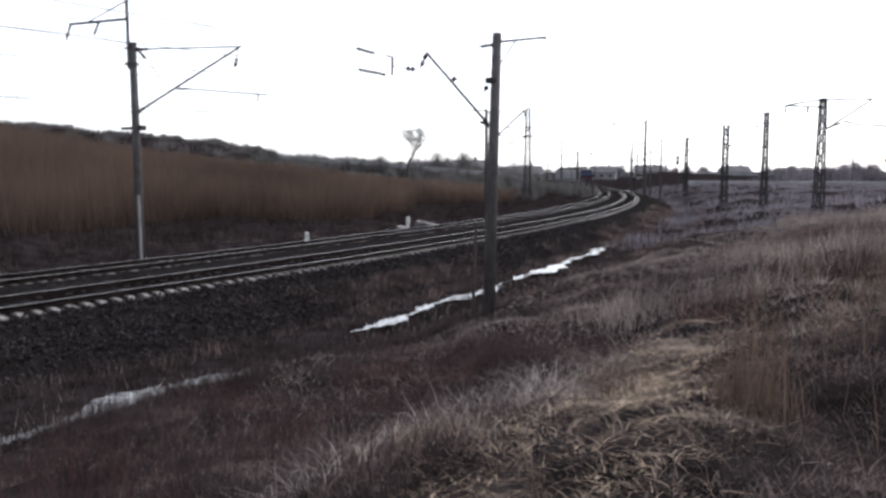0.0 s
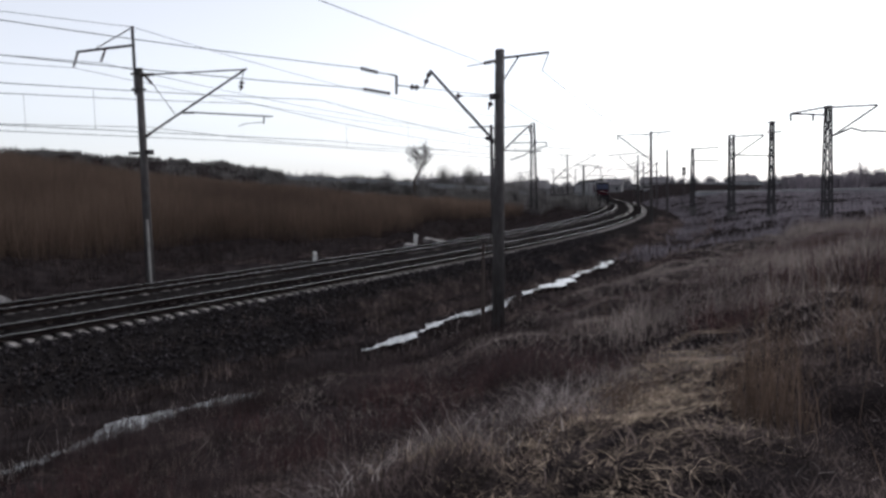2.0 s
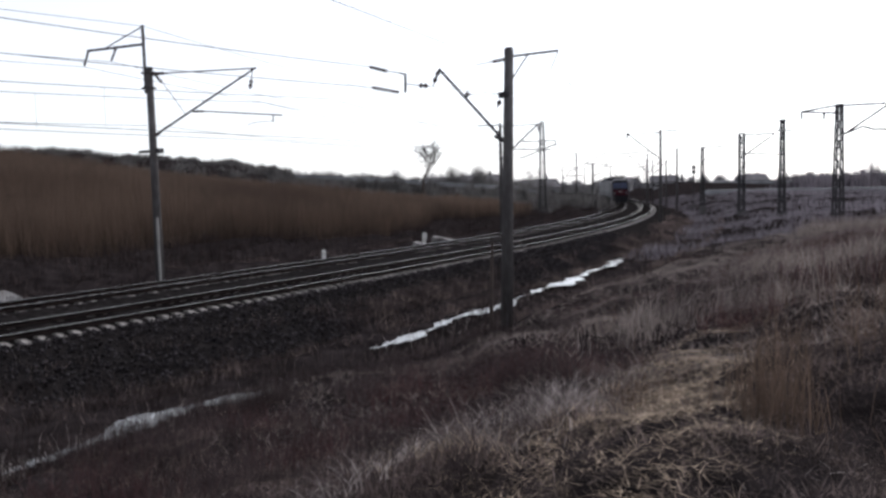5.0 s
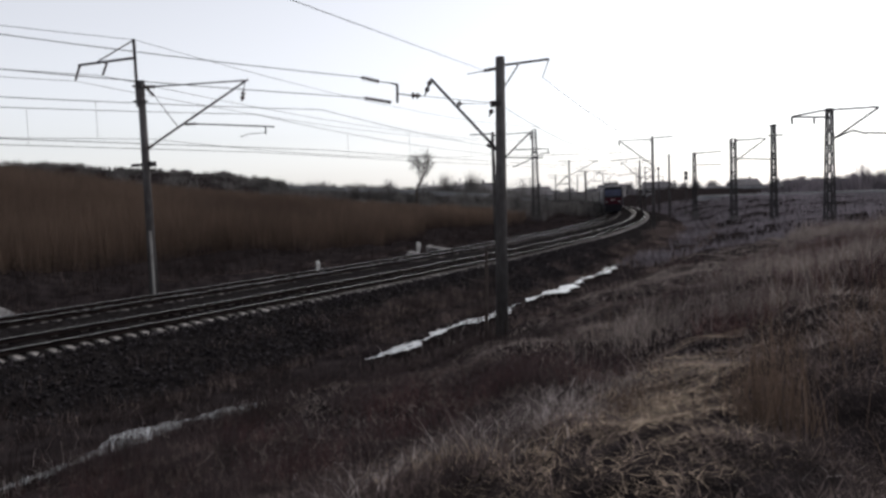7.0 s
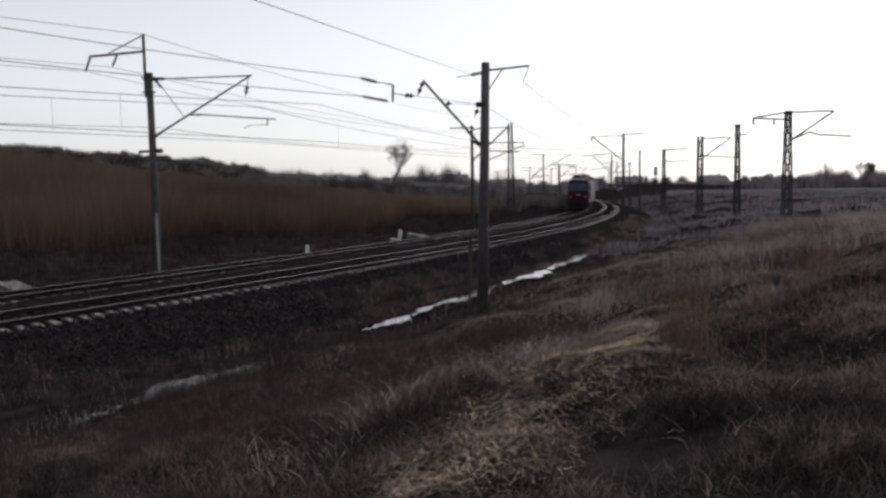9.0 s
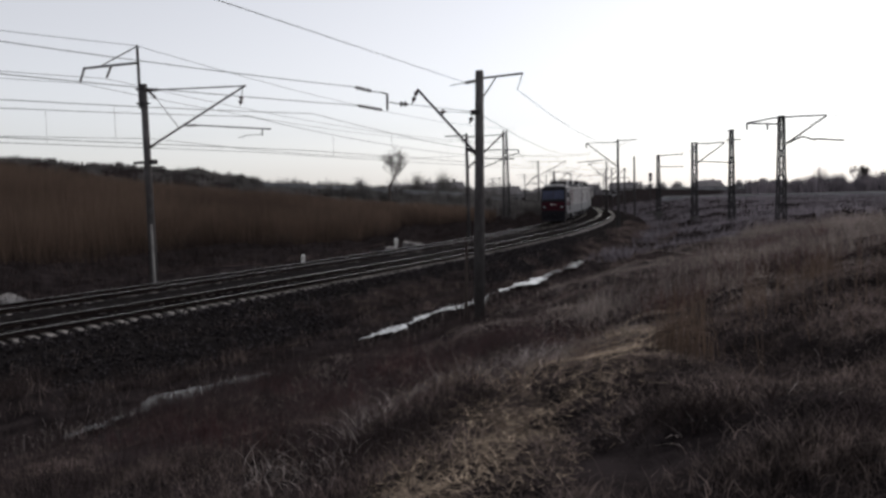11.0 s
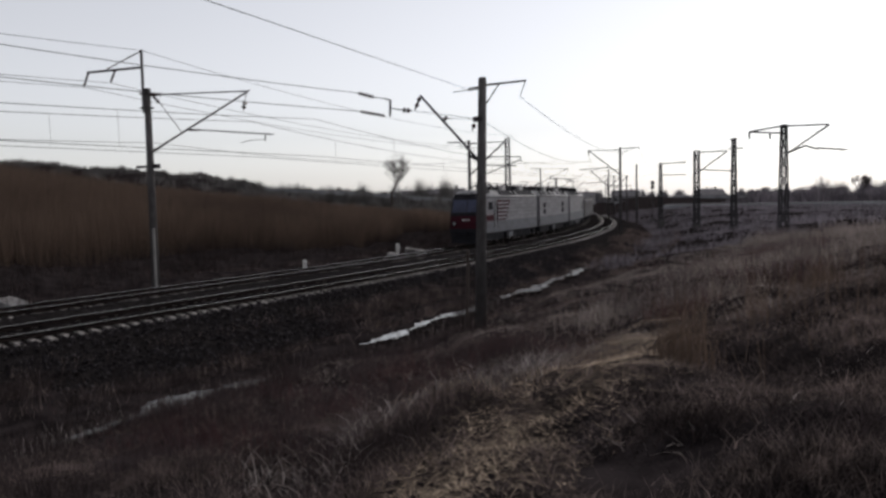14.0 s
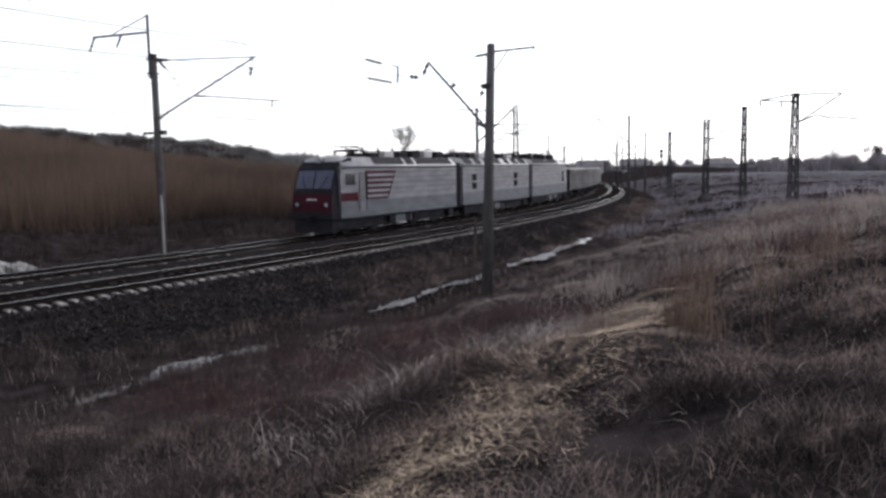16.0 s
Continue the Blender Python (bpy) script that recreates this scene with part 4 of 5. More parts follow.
def train():
    lead = loco_section("red and grey electric locomotive section with cab leading the train", True)
    mid = loco_section("light grey cabless middle locomotive section", False)
    rear = loco_section("light grey rear locomotive section with a cab at its back end", True, False, False)
    TRAIN.extend([(lead, CAR / 2, 4.4, False), (mid, CAR * 1.5, 4.4, False), (rear, CAR * 2.5, 4.4, True)])
    first = gondola()
    for i in range(9):
        w = first if i == 0 else copy_thing(first, Matrix.Identity(4))
        TRAIN.append((w, CAR * 3 + 7.2 + i * 13.9, 4.3, False))


def motions():
    times = [k * 0.5 for k in range(33)]
    for thing, behind, reach, flip in TRAIN:
        walk(thing, [(t, car_pose(front_s(t) + behind, reach, flip)) for t in times])


# ---- vegetation ----
def blades(name, x, y, h, w, lean, material, label, category="dry grass", z=None, joints=2, sink=0.03, twist=None, lift=1.0):
    """Thin curved blades, each a small strip of its own, rooted on the ground."""
    n = len(x)
    z = ground_z(x, y) - sink if z is None else z
    a = rng.uniform(0, 2 * math.pi, n)                 # way it leans
    b = rng.uniform(0, math.pi, n) if twist is None else twist
    h, w, lean = (np.broadcast_to(np.asarray(v, float), (n,)) for v in (h, w, lean))
    side = np.stack([np.cos(b), np.sin(b), np.zeros(n)], 1)
    out = np.stack([np.cos(a), np.sin(a), np.zeros(n)], 1)
    base = np.stack([x, y, z], 1)
    verts = []
    for j in range(joints + 1):
        f = j / joints
        p = base + out * (h * np.sin(lean) * f ** 1.6)[:, None]
        p[:, 2] += h * f * np.cos(lean * (0.4 + 0.6 * f)) * lift
        ww = (w * (1 - 0.85 * f))[:, None] * side / 2
        verts += [p - ww, p + ww]
    v = np.stack(verts, 1).reshape(-1, 3)
    k = 2 * (joints + 1)
    f = np.array([[2 * j, 2 * j + 1, 2 * j + 3, 2 * j + 2] for j in range(joints)])
    q = (np.arange(n)[:, None, None] * k + f[None]).reshape(-1, 4)
    return tagged(new(name, big_mesh(name, v, q, material)), label, category, kind="stuff")


def scatter(n, x0, x1, y0, y1, clump=0.0, keep=None):
    """Random places in a stretch of the plan, drawn into tufts where clump > 0."""
    m = int(n * 1.0)
    x, y = rng.uniform(x0, x1, m), rng.uniform(y0, y1, m)
    if clump:
        c = max(8, int((x1 - x0) * (y1 - y0) / (clump * clump * 9)))
        cx, cy = rng.uniform(x0, x1, c), rng.uniform(y0, y1, c)
        i = rng.integers(0, c, m)
        x, y = cx[i] + rng.normal(0, clump, m), cy[i] + rng.normal(0, clump, m)
    if keep is not None:
        ok = keep(x, y)
        x, y = x[ok], y[ok]
    return x, y


def path_dist(x, y):
    """Distance from the middle of the trodden straw strip."""
    mid = np.interp(y, [2, 5, 7, 8.1, 9.3, 10.8, 13, 18, 24], [-2.6, -1.3, -0.1, 0.6, 1.3, 1.9, 2.8, 4.8, 7.4])
    return np.abs(x - mid) / np.interp(y, [2, 8, 11, 14, 20], [1.1, 1.1, 1.25, 1.3, 0.9])


PATCH = [(rng.uniform(0, 6.28), k * math.cos(a), k * math.sin(a)) for k in (1.1, 1.9, 3.1) for a in rng.uniform(0, 6.28, 3)]


def patchy(x, y, cut):
    """Thins growth out in uneven patches."""
    return sum(np.sin(p + a * x + b * y) for p, a, b in PATCH) / 3 + rng.normal(0, 0.25, len(x)) > cut


def vegetation():
    su = plan_su
    # trodden straw
    x, y = scatter(150000, -5, 10, 3.0, 20, 0, lambda x, y: (path_dist(x, y) < rng.uniform(0.2, 1.6, len(x))) & patchy(x, y, -1.1))
    blades("straw", x, y, rng.uniform(0.08, 0.36, len(x)), rng.uniform(0.006, 0.012, len(x)), rng.uniform(0.9, 1.5, len(x)), "straw", "flattened pale dry straw on a trodden strip", "straw", sink=-0.01, lift=0.22)
    # thin matted thatch over the soil
    x, y = scatter(330000, -9, 13, 2.6, 17, 0, lambda x, y: (su(x, y)[1] > 10.5) & patchy(x, y, -0.5) & (path_dist(x, y) > rng.uniform(0.6, 1.3, len(x))))
    blades("dead_thatch", x, y, rng.uniform(0.08, 0.26, len(x)), rng.uniform(0.007, 0.018, len(x)), rng.uniform(0.3, 1.4, len(x)), "grass", "matted dead thatch on the bank", joints=1, lift=0.55)
    x, y = scatter(130000, -4, 40, 14, 50, 0, lambda x, y: su(x, y)[1] > 10.5)
    blades("dead_thatch", x, y, rng.uniform(0.15, 0.4, len(x)), rng.uniform(0.015, 0.035, len(x)), rng.uniform(0.3, 1.3, len(x)), "fieldweed", "matted dead thatch on the field", joints=1, lift=0.6)
    # short dead grass all over the near bank
    def bank(x, y):
        s, u = su(x, y)
        return (u > 9.8) & (path_dist(x, y) > rng.uniform(0.5, 1.3, len(x)))
    x, y = scatter(170000, -13, 16, 2.4, 24, 0.14, lambda x, y: bank(x, y) & patchy(x, y, -0.6))
    blades("dry_grass", x, y, rng.gamma(4, 0.045, len(x)), rng.uniform(0.005, 0.011, len(x)), rng.uniform(0.3, 1.3, len(x)), "grass", "matted grey-brown dead grass on the bank")
    # bleached arching tufts beside the straw
    for cx, cy, rad, n in ((0.2, 10.2, 0.7, 700), (-0.9, 8.2, 0.5, 420), (1.2, 12.2, 0.7, 600), (-1.6, 6.9, 0.5, 420), (3.6, 7.6, 0.6, 160), (5.0, 8.4, 0.7, 150), (3.1, 6.3, 0.4, 140), (-2.6, 8.6, 0.5, 260), (0.1, 11.3, 0.4, 300)):
        x, y = cx + rng.normal(0, rad, n), cy + rng.normal(0, rad * 0.7, n)
        blades("grass_tuft", x, y, rng.uniform(0.12, 0.5, n), rng.uniform(0.008, 0.017, n), rng.uniform(0.6, 1.45, n), "straw" if n == 300 else "grass", "arching bleached grass tuft", "grass tuft", joints=3)
    for cx, cy, n in ((0.9, 14.6, 240), (0.2, 13.2, 220), (1.7, 15.6, 200), (-0.5, 12.4, 160), (0.5, 11.6, 200), (-1.2, 11.0, 140), (1.5, 13.2, 160), (-1.9, 9.4, 120), (2.9, 16.6, 140)):
        x, y = cx + rng.normal(0, 0.35, n), cy + rng.normal(0, 0.3, n)
        blades("bent_reeds", x, y, rng.uniform(0.25, 0.75, n), rng.uniform(0.01, 0.021, n), rng.uniform(0.7, 1.7, n), "bleached", "bent bleached reed leaves", "reeds", joints=4)
    # dead weed stems on the slope to the ditch
    def slope(x, y):
        s, u = su(x, y)
        return (u > 9.6) & (u < 22) & (x < 3.5) & (path_dist(x, y) > 1.0)
    x, y = scatter(60000, -14, 5, 6, 30, 0.3, lambda x, y: slope(x, y) & patchy(x, y, -0.5))
    h = rng.uniform(0.25, 0.8, len(x)) * np.where(y > 22, 0.6, 1.0)
    blades("weed_stems", x, y, h, rng.uniform(0.005, 0.011, len(x)), rng.gamma(2, 0.2, len(x)).clip(0, 1.4), "weed", "thicket of dead reddish-brown weed stems", "weeds")
    for cx, cy, n, hh in ((-2.2, 14.5, 500, 0.8), (-0.6, 16.5, 450, 0.9), (0.8, 18.2, 450, 0.9), (-4.2, 12.6, 400, 0.7), (-1.2, 19.5, 400, 0.9), (-3.6, 17.0, 350, 0.8), (1.8, 20.6, 350, 0.9), (-5.6, 14.6, 350, 0.7), (2.6, 17.8, 300, 0.8), (-2.8, 10.6, 300, 0.6), (6.2, 20, 400, 1.0), (8.8, 23, 400, 1.0)):
        x, y = cx + rng.normal(0, 0.55, n), cy + rng.normal(0, 0.5, n)
        blades("red_shrub", x, y, rng.uniform(0.3, 1.0, n) * hh, rng.uniform(0.005, 0.011, n), rng.uniform(0.05, 0.9, n), "redstem", "low shrub of thin reddish bare stems", "shrub", joints=3)
    n = 110
    blades("pole_foot_stems", 0.9 + rng.normal(0, 0.6, n), 28.6 + rng.normal(0, 0.6, n), rng.uniform(0.7, 2.2, n), rng.uniform(0.012, 0.022, n), rng.uniform(0.02, 0.3, n), "darkweed", "thin bare stems round the pole foot", "shrub", joints=3)
    # stems along the ditch and on the shoulder
    def ditch(x, y):
        s, u = su(x, y)
        return (u > 3.4) & (u < 11.5) & (rng.random(len(x)) < np.where((u > 5.6) & (u < 9.4), 0.3, 0.9))
    x, y = scatter(110000, -16, 22, 12, 75, 0.28, ditch)
    s_, u_ = su(x, y)
    blades("ditch_weeds", x, y, rng.uniform(0.2, 0.8, len(x)) * np.where((s_ > 0) & (u_ > 5.5), 0.25, 1.0), rng.uniform(0.012, 0.022, len(x)), rng.uniform(0.05, 0.7, len(x)), "darkweed", "dead weeds and grass along the ditch", "weeds")
    for s0, s1, n, hh in ((-25, -3, 3400, 0.5), (0.5, 13.5, 650, 0.4), (13.5, 33, 200, 0.35)):
        ss = rng.uniform(s0, s1, n)
        h_ = np.interp(ss, LINE_S, LINE_H)
        uu = ditch_u(ss) + rng.normal(0.1, 0.45, n)
        x, y = np.interp(ss, LINE_S, LINE_X) + uu * np.cos(h_), np.interp(ss, LINE_S, LINE_Y) - uu * np.sin(h_)
        blades("water_stems", x, y, rng.uniform(0.4, 1.0, n) * hh + 0.2, rng.uniform(0.01, 0.02, n), rng.uniform(0.05, 0.5, n), "darkweed", "dead stems standing in the ditch water", "weeds")
    for s0, s1, n in ((-24, -4, 1900), (1, 13, 140)):
        ss = rng.uniform(s0, s1, n)
        h_ = np.interp(ss, LINE_S, LINE_H)
        uu = ditch_u(ss) + rng.normal(0.2, 0.4, n)
        x, y = np.interp(ss, LINE_S, LINE_X) + uu * np.cos(h_), np.interp(ss, LINE_S, LINE_Y) - uu * np.sin(h_)
        blades("water_reeds", x, y, rng.uniform(0.2, 0.5, n), rng.uniform(0.012, 0.024, n), rng.uniform(0.05, 0.6, n), "bleached", "short bleached reeds standing in the ditch", "reeds")
    # tall stalk clump
    for cx, cy, n, hh in ((3.45, 10.8, 130, 1.15), (3.55, 11.1, 70, 1.3), (3.25, 10.6, 50, 0.7), (5.6, 13.5, 50, 0.9), (7.4, 15.5, 70, 0.9), (4.9, 14.5, 40, 0.8), (9.5, 19, 140, 1.0), (2.6, 13.4, 90, 0.8)):
        x, y = cx + rng.normal(0, 0.22, n), cy + rng.normal(0, 0.22, n)
        blades("stalk_clump", x, y, rng.uniform(0.35, 1.0, n) * hh, rng.uniform(0.008, 0.016, n), rng.uniform(0.02, 0.35, n), "reed", "clump of tall upright dry stalks", "dry stalks")
    x, y = scatter(700, 3.6, 18, 8, 26, 0.5, lambda x, y: path_dist(x, y) > 1.2)
    blades("tall_stalks", x, y, rng.uniform(0.35, 1.15, len(x)), rng.uniform(0.009, 0.016, len(x)), rng.uniform(0.02, 0.4, len(x)), "reed", "scattered tall dry stalks on the bank", "dry stalks", joints=3)
    # dark low hummocks and bleached litter on the near bank
    for cx, cy, rad, n in ((2.7, 5.4, 0.45, 1500), (3.9, 5.9, 0.5, 1300), (4.6, 7.4, 0.6, 1400), (2.3, 6.9, 0.35, 700), (6.4, 9.3, 0.8, 1500), (-2.4, 7.6, 0.5, 1100), (-1.0, 9.4, 0.4, 900), (-3.6, 9.6, 0.7, 1400), (8.6, 11.6, 0.9, 1500), (6.0, 6.6, 0.6, 1300)):
        x, y = cx + rng.normal(0, rad, n), cy + rng.normal(0, rad * 0.6, n)
        blades("dark_hummock", x, y, rng.uniform(0.1, 0.28, n), rng.uniform(0.01, 0.02, n), rng.uniform(0.3, 1.3, n), "grass" if n > 1350 else "weed" if n > 1050 else "darkweed", "low dark hummock of dead grass", "grass tuft", joints=2)
    x, y = scatter(1800, -3, 12, 4.2, 16, 0.22, lambda x, y: path_dist(x, y) > 1.1)
    blades("bleached_litter", x, y, rng.uniform(0.12, 0.4, len(x)), rng.uniform(0.012, 0.022, len(x)), rng.uniform(0.9, 1.6, len(x)), "bleached", "bleached bent leaves lying on the bank", "litter", joints=3, lift=0.5)
    # dead growth creeping up the ballast shoulder
    def shoulder(x, y):
        s, u = su(x, y)
        return (u > 2.5) & (u < 10) & (s > -26) & (rng.random(len(x)) < np.interp(u, [2.5, 4.0, 10], [0.12, 0.9, 0.9]) * np.interp(s, [-26, -16, -4], [0.15, 0.6, 1.0]) * np.where((u > 6.4) & (u < 9.2), 0.1, 1.0))
    x, y = scatter(620000, -16, 34, 12, 112, 0.4, shoulder)
    s_, u_ = su(x, y)
    # paler materials farther along: greyer growth, with some distance haze in the colour
    pick = rng.random(len(x)) + np.interp(s_, [-18, -8, 20], [-0.2, 0.25, 0.7])
    for lo, hi, m_ in ((-9, 0.4, "darkweed"), (0.4, 0.8, "weed"), (0.8, 9, "grass")):
        sel = (pick >= lo) & (pick < hi)
        k = sel.sum()
        blades("shoulder_growth", x[sel], y[sel], rng.uniform(0.18, 0.55, k), rng.uniform(0.012, 0.028, k), rng.uniform(0.1, 0.9, k), m_, "dead growth creeping over the ballast shoulder", "weeds", joints=1)
    # bleached tufts on the far verge
    for cs, cu, n in ((-9, -10.5, 160), (-2, -11.5, 200), (4, -10.6, 160), (9, -12, 220), (14, -11, 220), (21, -11.8, 220), (27, -10.8, 200), (33, -12, 220), (41, -11, 220), (-14, -12, 160)):
        q = at(cs, cu)[0]
        blades("verge_tuft", q.x + rng.normal(0, 0.8, n), q.y + rng.normal(0, 0.5, n), rng.uniform(0.2, 0.6, n), rng.uniform(0.015, 0.03, n), rng.uniform(0.5, 1.4, n), "weed" if n < 200 else "grass", "pale grass tuft on the far verge", "grass tuft", joints=2)
    # the wide field beside the bank
    def field(x, y):
        s, u = su(x, y)
        return (u > 10.5) & ((y > 21) | (x > 15))
    def dark_patch(x, y):
        return np.sin(0.31 * x + 0.17 * y + 1.0) + np.sin(0.13 * x - 0.29 * y + 4.2) + 0.8 * np.sin(0.52 * x + 0.4 * y) + rng.normal(0, 0.5, len(x)) > 0.4
    x, y = scatter(150000, 2, 50, 10, 64, 0.5, field)
    s_, u_ = su(x, y)
    low_ = np.where((u_ < 17) & (s_ < 45), 0.28, 1.0) * rng.uniform(0.5, 1.1, len(x))
    d_ = dark_patch(x, y)
    for sel, m_, lab in ((d_, "weed", "dark damp dead weeds in the field"), (~d_, "fieldweed", "dead brown field grass and weeds")):
        k = sel.sum()
        blades("field_grass", x[sel], y[sel], rng.uniform(0.3, 0.9, k) * low_[sel], rng.uniform(0.015, 0.035, k), rng.uniform(0.05, 0.8, k), m_, lab)
    x, y = scatter(30000, 4, 46, 14, 62, 0.8, field)
    s_, u_ = su(x, y)
    low_ = np.where((u_ < 17) & (s_ < 45), 0.25, 1.0)
    d_ = dark_patch(x, y)
    for sel, m_ in ((d_, "redstem"), (~d_, "fieldweed")):
        k = sel.sum()
        blades("field_weeds", x[sel], y[sel], rng.uniform(0.5, 1.3, k) * low_[sel], rng.uniform(0.012, 0.025, k), rng.uniform(0.02, 0.5, k), m_, "dead reddish weed stems in the field", "weeds")
    x, y = scatter(130000, 10, 190, 55, 210, 1.2, lambda x, y: (su(x, y)[1] > 6.0))
    blades("far_field_grass", x, y, rng.uniform(0.3, 0.8, len(x)), rng.uniform(0.06, 0.16, len(x)), rng.uniform(0.05, 0.7, len(x)), "hazefield", "far dead grass on the plain, greyed for distance haze", joints=1)
    # rough verge beyond the second track
    def verge(x, y):
        s, u = su(x, y)
        return (u < -8.3) & (u > -21)
    x, y = scatter(200000, -50, 32, 18, 175, 0.45, verge)
    blades("verge_grass", x, y, rng.gamma(3, 0.2, len(x)), rng.uniform(0.015, 0.04, len(x)), rng.uniform(0.05, 0.9, len(x)), "darkweed", "rough dead grass along the far verge", joints=1)
    # reed bed
    def bed_(x, y):
        s, u = su(x, y)
        return (u < -18.0 - 2.0 * np.sin(s * 0.13)) & (u > -80) & (s < 92 - 0.12 * (u + 15)) & (s > -60)
    x, y = scatter(760000, -100, 14, -5, 130, 0, bed_)
    s, u = su(x, y)
    hh = np.interp(s, [-20, 30, 80, 105], [3.4, 3.1, 2.2, 1.2])
    blades("reed_bed", x, y, rng.uniform(0.72, 1.08, len(x)) * hh, rng.uniform(0.016, 0.034, len(x)), rng.uniform(0.02, 0.35, len(x)), "reed", "wide bed of tall golden-brown dry reeds", "reeds", joints=1)
    # added dark row that imitates the reeds' own shade low down
    x, y = scatter(60000, -60, 24, 14, 140, 0.5, lambda x, y: (su(x, y)[1] < -14.5) & (su(x, y)[1] > -21))
    blades("reed_edge", x, y, rng.uniform(0.6, 1.9, len(x)), rng.uniform(0.015, 0.03, len(x)), rng.uniform(0.02, 0.5, len(x)), "darkweed", "dark dead weeds added as shade at the foot of the reeds", "weeds", joints=1)
    # low dead growth on the ridge and in the hollow
    x, y = scatter(90000, -150, 26, 118, 186, 1.0, lambda x, y: su(x, y)[1] < -14)
    blades("ridge_grass", x, y, rng.uniform(0.3, 1.3, len(x)), rng.uniform(0.08, 0.2, len(x)), rng.uniform(0.05, 0.6, len(x)), "brush", "dark dead growth on the ridge", joints=1)


def far_brush(name, n, x0, x1, y0, y1, h0, h1, label, wide=0.25, bands=40, material="brush"):
    """Bare brush: many thin upright twigs in uneven clumps."""
    r = np.random.default_rng(len(label) + n)
    cx, cy = r.uniform(x0, x1, bands), r.uniform(y0, y1, bands)
    ch, cr = r.uniform(0.45, 1.0, bands), r.uniform(1.5, 5.0, bands)
    i = r.integers(0, bands, n)
    d = np.abs(r.normal(0, 0.5, n))
    a = r.uniform(0, 6.28, n)
    x, y = cx[i] + np.cos(a) * d * cr[i], cy[i] + np.sin(a) * d * cr[i]
    h = np.maximum(0.3, (h0 + (h1 - h0) * ch[i]) * np.clip(1.1 - d * 0.6, 0.2, 1) * r.uniform(0.6, 1.05, n))
    return blades(name, x, y, h, r.uniform(0.4, 1.0, n) * wide, r.uniform(0.02, 0.35, n), material, label, "bushes", joints=1)


def bare_tree(x, y, height, spread, label, seed, leaning=0.0, thick=1.0):
    """A tapered trunk with limbs and fine bare twigs."""
    r = random.Random(seed)
    t = empty("bare_tree", pose(x, y, float(ground_z(np.array([x]), np.array([y]))[0]) - 0.1), label, "tree", "bare trees")
    trunk, crown = bmesh.new(), bmesh.new()

    def grow(p, d, length, rad, level):
        bm = trunk if level < 2 else crown
        steps = 3 if level < 3 else 2
        for k in range(steps):
            q = p + d * (length / steps)
            rod(bm, p, q, rad, rad * 0.82, 6 if level < 2 else 3, False)
            p, rad = q, rad * 0.82
            d = (d + Vector((r.uniform(-1, 1), r.uniform(-1, 1), r.uniform(-0.3, 0.6))) * 0.16).normalized()
            if level >= 1 and level < 5 and k:
                fork(p, d, length, rad, level)
        if level < 5:
            for _ in range(2 if level else 4):
                fork(p, d, length, rad, level)

    def fork(p, d, length, rad, level):
        a = Vector((r.uniform(-1, 1), r.uniform(-1, 1), r.uniform(0.1, 1.0))).normalized()
        nd = (d * (0.9 if level else 0.75) + a * spread).normalized()
        grow(p, nd, length * r.uniform(0.6, 0.8), max(rad * 0.65, 0.026 if height > 8 else 0.014), level + 1)

    grow(Vector((0, 0, 0)), Vector((leaning, 0, 1)).normalized(), height * 0.33, height * 0.024 * thick, 0)
    part("trunk", trunk, "bark", t, smooth=True)
    part("crown", crown, "twig", t, "fine bare twigs")
    return t


def house(x, y, w, d, h, rz, label):
    z = float(ground_z(np.array([x]), np.array([y]))[0])
    t = empty("house", pose(x, y, z, 0, 0, rz), label, "house", "far houses")
    part("wall", box(bmesh.new(), -w / 2, w / 2, -d / 2, d / 2, -1, h), "wallp", t)
    part("roof", prism(bmesh.new(), [(-d / 2 - 0.4, h - 0.1), (0, h + d * 0.32), (d / 2 + 0.4, h - 0.1)], -w / 2 - 0.4, w / 2 + 0.4), "roofp", t)
    part("chimney", box(bmesh.new(), w * 0.2, w * 0.2 + 0.6, -0.3, 0.3, h, h + d * 0.32 + 0.8), "roofp", t)
    for i in range(3):
        wx = -w / 2 + w * (i + 0.5) / 3
        part("window", box(bmesh.new(), wx - 0.5, wx + 0.5, -d / 2 - 0.03, -d / 2 + 0.02, 1.0, 2.2), "glass", t)
    return t


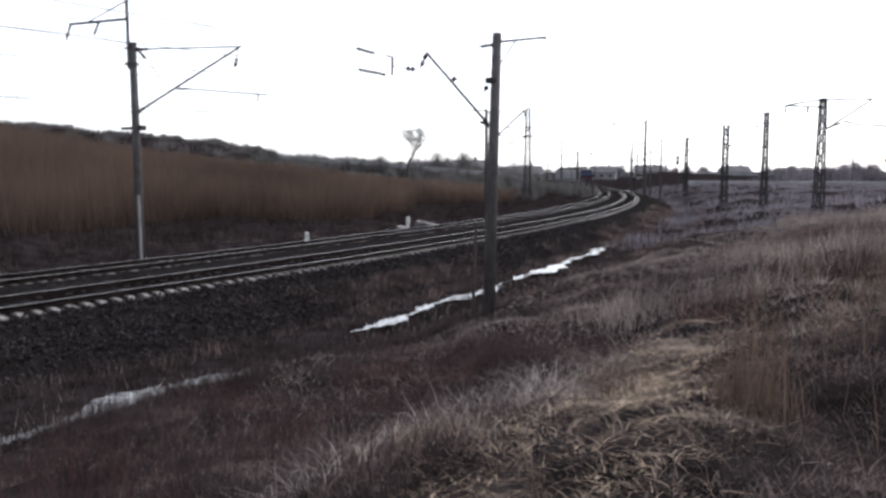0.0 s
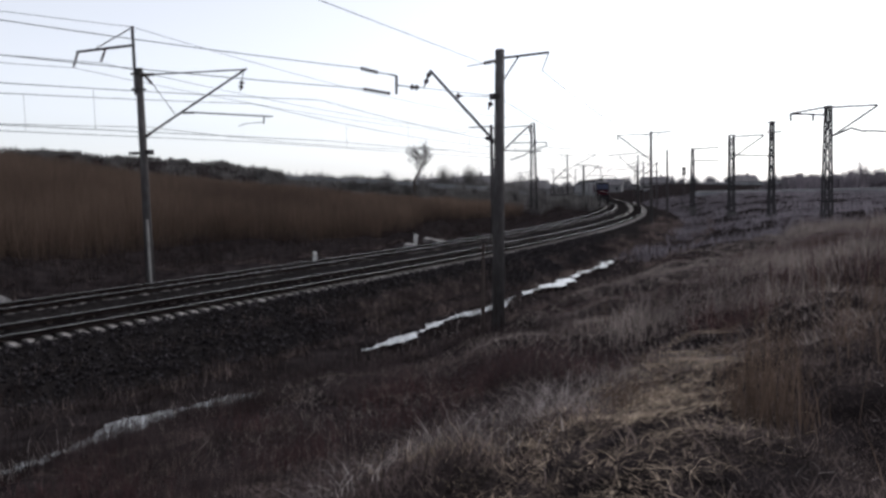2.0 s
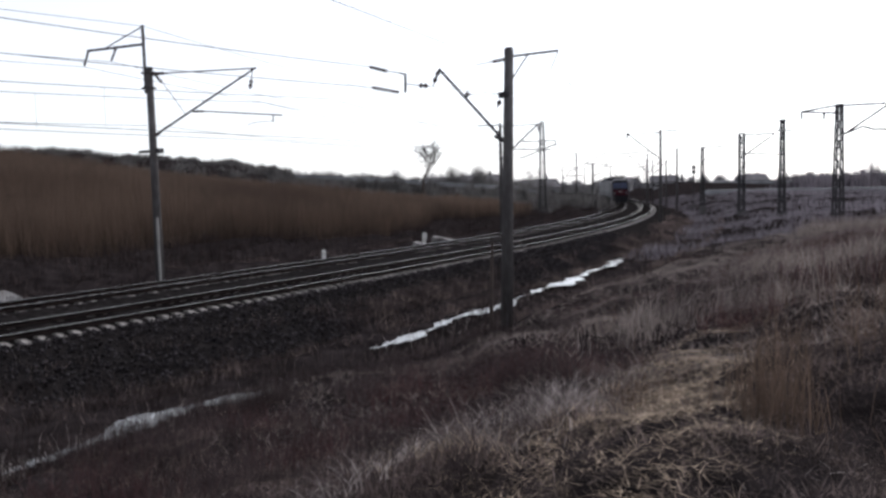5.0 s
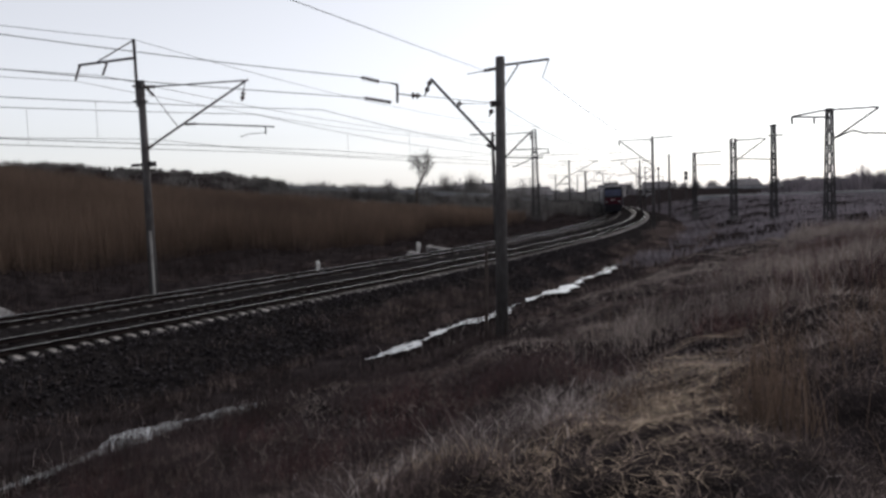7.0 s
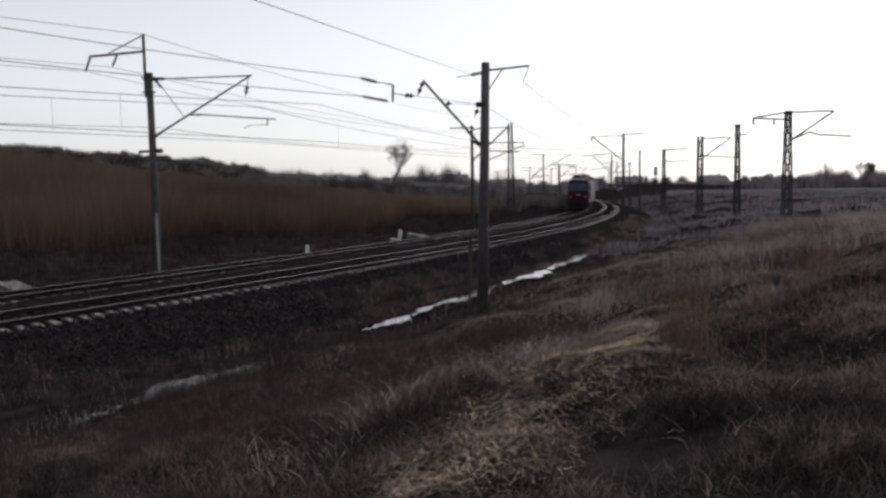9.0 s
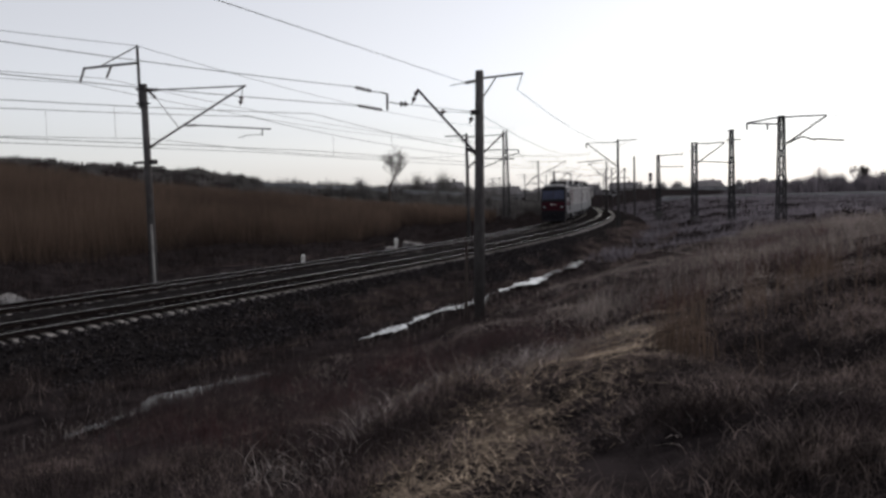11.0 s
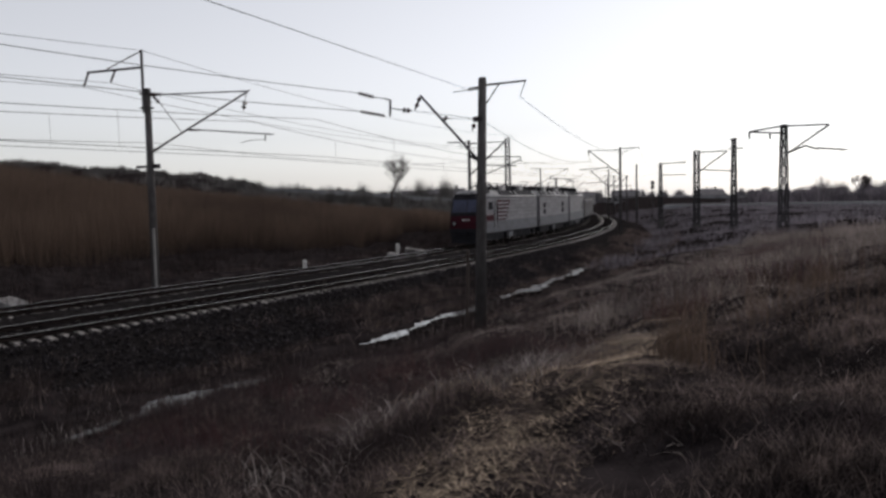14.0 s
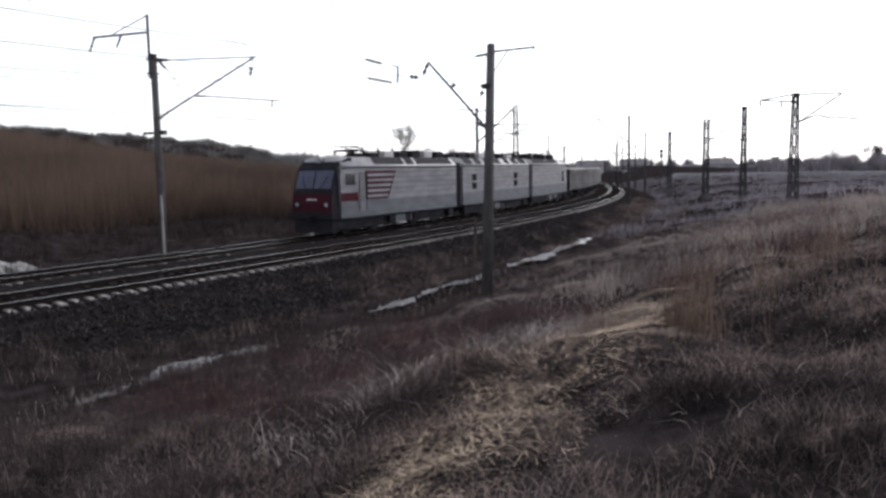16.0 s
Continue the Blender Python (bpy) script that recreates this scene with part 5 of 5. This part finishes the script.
def distance():
    far_brush("ridge_brush", 16000, -170, -45, 160, 176, 0.3, 1.5, "dark bare brush along the crest of the ridge", 0.3, 90)
    far_brush("ridge_brush", 9000, -45, 20, 172, 190, 0.4, 2.0, "thin bare brush behind the road", 0.25, 60)
    far_brush("hollow_brush", 14000, -40, 22, 132, 156, 1.2, 3.6, "dark bare bushes below the road bank", 0.25, 70)
    # these belts wear the haze-paled colours; there is no haze volume
    far_brush("plain_brush", 30000, 84, 260, 190, 225, 2.2, 5.2, "bare tree belt across the plain", 0.35, 190, "hazefield")
    far_brush("plain_brush", 9000, 108, 240, 205, 230, 3.5, 9.5, "tall bare trees standing up from the belt", 0.2, 40, "hazefield")
    far_brush("plain_brush", 14000, 10, 300, 380, 420, 3.0, 7.5, "far hazy tree line on the horizon", 0.8, 90, "hazebrush")
    far_brush("plain_brush", 9000, -200, 20, 330, 400, 6, 13.0, "far hazy tree line on the horizon", 0.8, 60, "hazebrush")
    bare_tree(-9.2, 150, 11.0, 1.1, "lone bare tree with a broad round crown", 11, 0.0, 1.5)
    far_brush("bare_saplings", 700, 0.2, 3.2, 164, 167, 3.5, 6.0, "hazy stand of thin bare saplings by the road", 0.06, 7)
    far_brush("bare_saplings", 500, -5.5, -2.5, 166, 169, 3.0, 5.0, "hazy stand of thin bare saplings by the road", 0.06, 6)
    far_brush("bare_saplings", 700, 11, 17, 160, 166, 3.0, 5.5, "hazy stand of thin bare saplings behind the tracks", 0.06, 8)
    bare_tree(110, 200, 8.5, 0.6, "bare tree standing above the brush", 12)
    bare_tree(-82, 165, 3.4, 0.7, "low round bush on the ridge", 13)
    house(2.5, 186, 7, 6, 3.0, 8, "small pale house with a slate roof behind the trees")
    house(-4.5, 190, 9, 7, 3.0, -5, "small pale house with a slate roof behind the trees")
    house(16, 190, 8, 6, 3.0, 12, "small pale house with a slate roof behind the trees")
    for x, y in ((80, 330), (118, 335), (63, 340)):
        house(x, y, 11, 8, 3.2, (x * 7) % 40 - 20, "far low house with a slate roof on the plain")
    # the pale road on the ridge and on the plain
    for name, pts, lab in (("road", [(-36, 159.5), (-19, 160.5), (-4, 161.5), (10, 162.5), (18, 163.5)], "pale road along the ridge"), ("road", [(56, 248), (80, 249), (110, 250), (160, 250), (260, 252)], "pale road crossing the plain")):
        bm = bmesh.new()
        prev = None
        for x, y in pts:
            z = float(ground_z(np.array([x]), np.array([y + 2.0]))[0]) + 0.45
            ring = [bm.verts.new(p) for p in ((x, y - 1.5, z - 0.9), (x, y - 1.2, z), (x, y + 4, z + 0.05), (x, y + 4.3, z - 0.9))]
            if prev:
                for i in range(3):
                    bm.faces.new((prev[i], ring[i], ring[i + 1], prev[i + 1]))
            prev = ring
        tagged(new(name, mesh_of(name, bm, "road")), lab, "road", kind="structure")


def other_line():
    """The pale track of the other line far across the field."""
    t = empty("distant_track", pose(0, 0, 0), "distant railway track on pale ballast across the field", "railway track")
    pts = [(58, 196), (75, 184), (95, 170), (118, 154), (150, 132), (200, 96)]
    bm = bmesh.new()
    prev = None
    for x, y in pts:
        z = 1.55
        ring = [bm.verts.new(p) for p in ((x - 1.6, y - 2.4, z - 1.2), (x - 1.0, y - 1.5, z), (x + 1.0, y + 1.5, z), (x + 1.6, y + 2.4, z - 1.2))]
        if prev:
            for i in range(3):
                bm.faces.new((prev[0][i], ring[i], ring[i + 1], prev[0][i + 1]))
            for o in (-0.5, 0.5):
                bar("rail", (prev[1] + o, prev[2] + o * 1.5, z + 0.1), (x + o, y + o * 1.5, z + 0.1), t, 0.09, "railhead", 4)
        prev = (ring, x, y)
    part("ballast_bank", bm, "road", t)


def small_things():
    for x, y, h, w in ((-9.1, 51.0, 0.5, 0.2), (-3.6, 64.0, 0.35, 0.24)):
        z = float(ground_z(np.array([x]), np.array([y]))[0])
        t = empty("marker_post", pose(x, y, z, 2, 3, 20), "short white-painted concrete marker post beside the track", "marker post", "marker posts")
        part("post", box(bmesh.new(), -w / 2, w / 2, -w / 2, w / 2, -0.3, h + 0.45, 0.03), "white", t)
        part("plate", box(bmesh.new(), -w * 0.62, w * 0.62, -w / 2 - 0.03, -w / 2 - 0.005, h - 0.05, h + 0.35, 0.005), "white", t)
    # concrete slab lying at the foot of the reeds
    for x, y, rz, l, w in ((-21.9, 36.6, -18, 3.2, 1.3), (-19.9, 35.4, -30, 1.4, 0.8), (-3.2, 60.5, -40, 2.4, 0.5), (-1.8, 66, -20, 2.6, 0.6)):
        z = float(ground_z(np.array([x]), np.array([y]))[0])
        ob = new("concrete_slab", mesh_of("concrete_slab", box(bmesh.new(), -l / 2, l / 2, -w / 2, w / 2, -0.1, 0.25, 0.03), "slab"))
        ob.matrix_basis = pose(x, y, z + 0.1, 8, 10, rz)
        tagged(ob, "pale weathered concrete slab lying in dead grass", "concrete slab", "slabs beside the track")
    # thin leaning stake by the anchor pole
    ob = new("wooden_stake", mesh_of("wooden_stake", rod(bmesh.new(), (0, 0, -0.5), (0.12, 0, 3.6), 0.07, 0.05, 8), "bark"))
    ob.matrix_basis = pose(0.95, 29.4, -1.5)
    tagged(ob, "thin dark wooden stake standing by the ditch", "stake")


poles()
signal_mast()
wires()
train()
small_things()
distance()
other_line()
vegetation()
tracks()
motions()
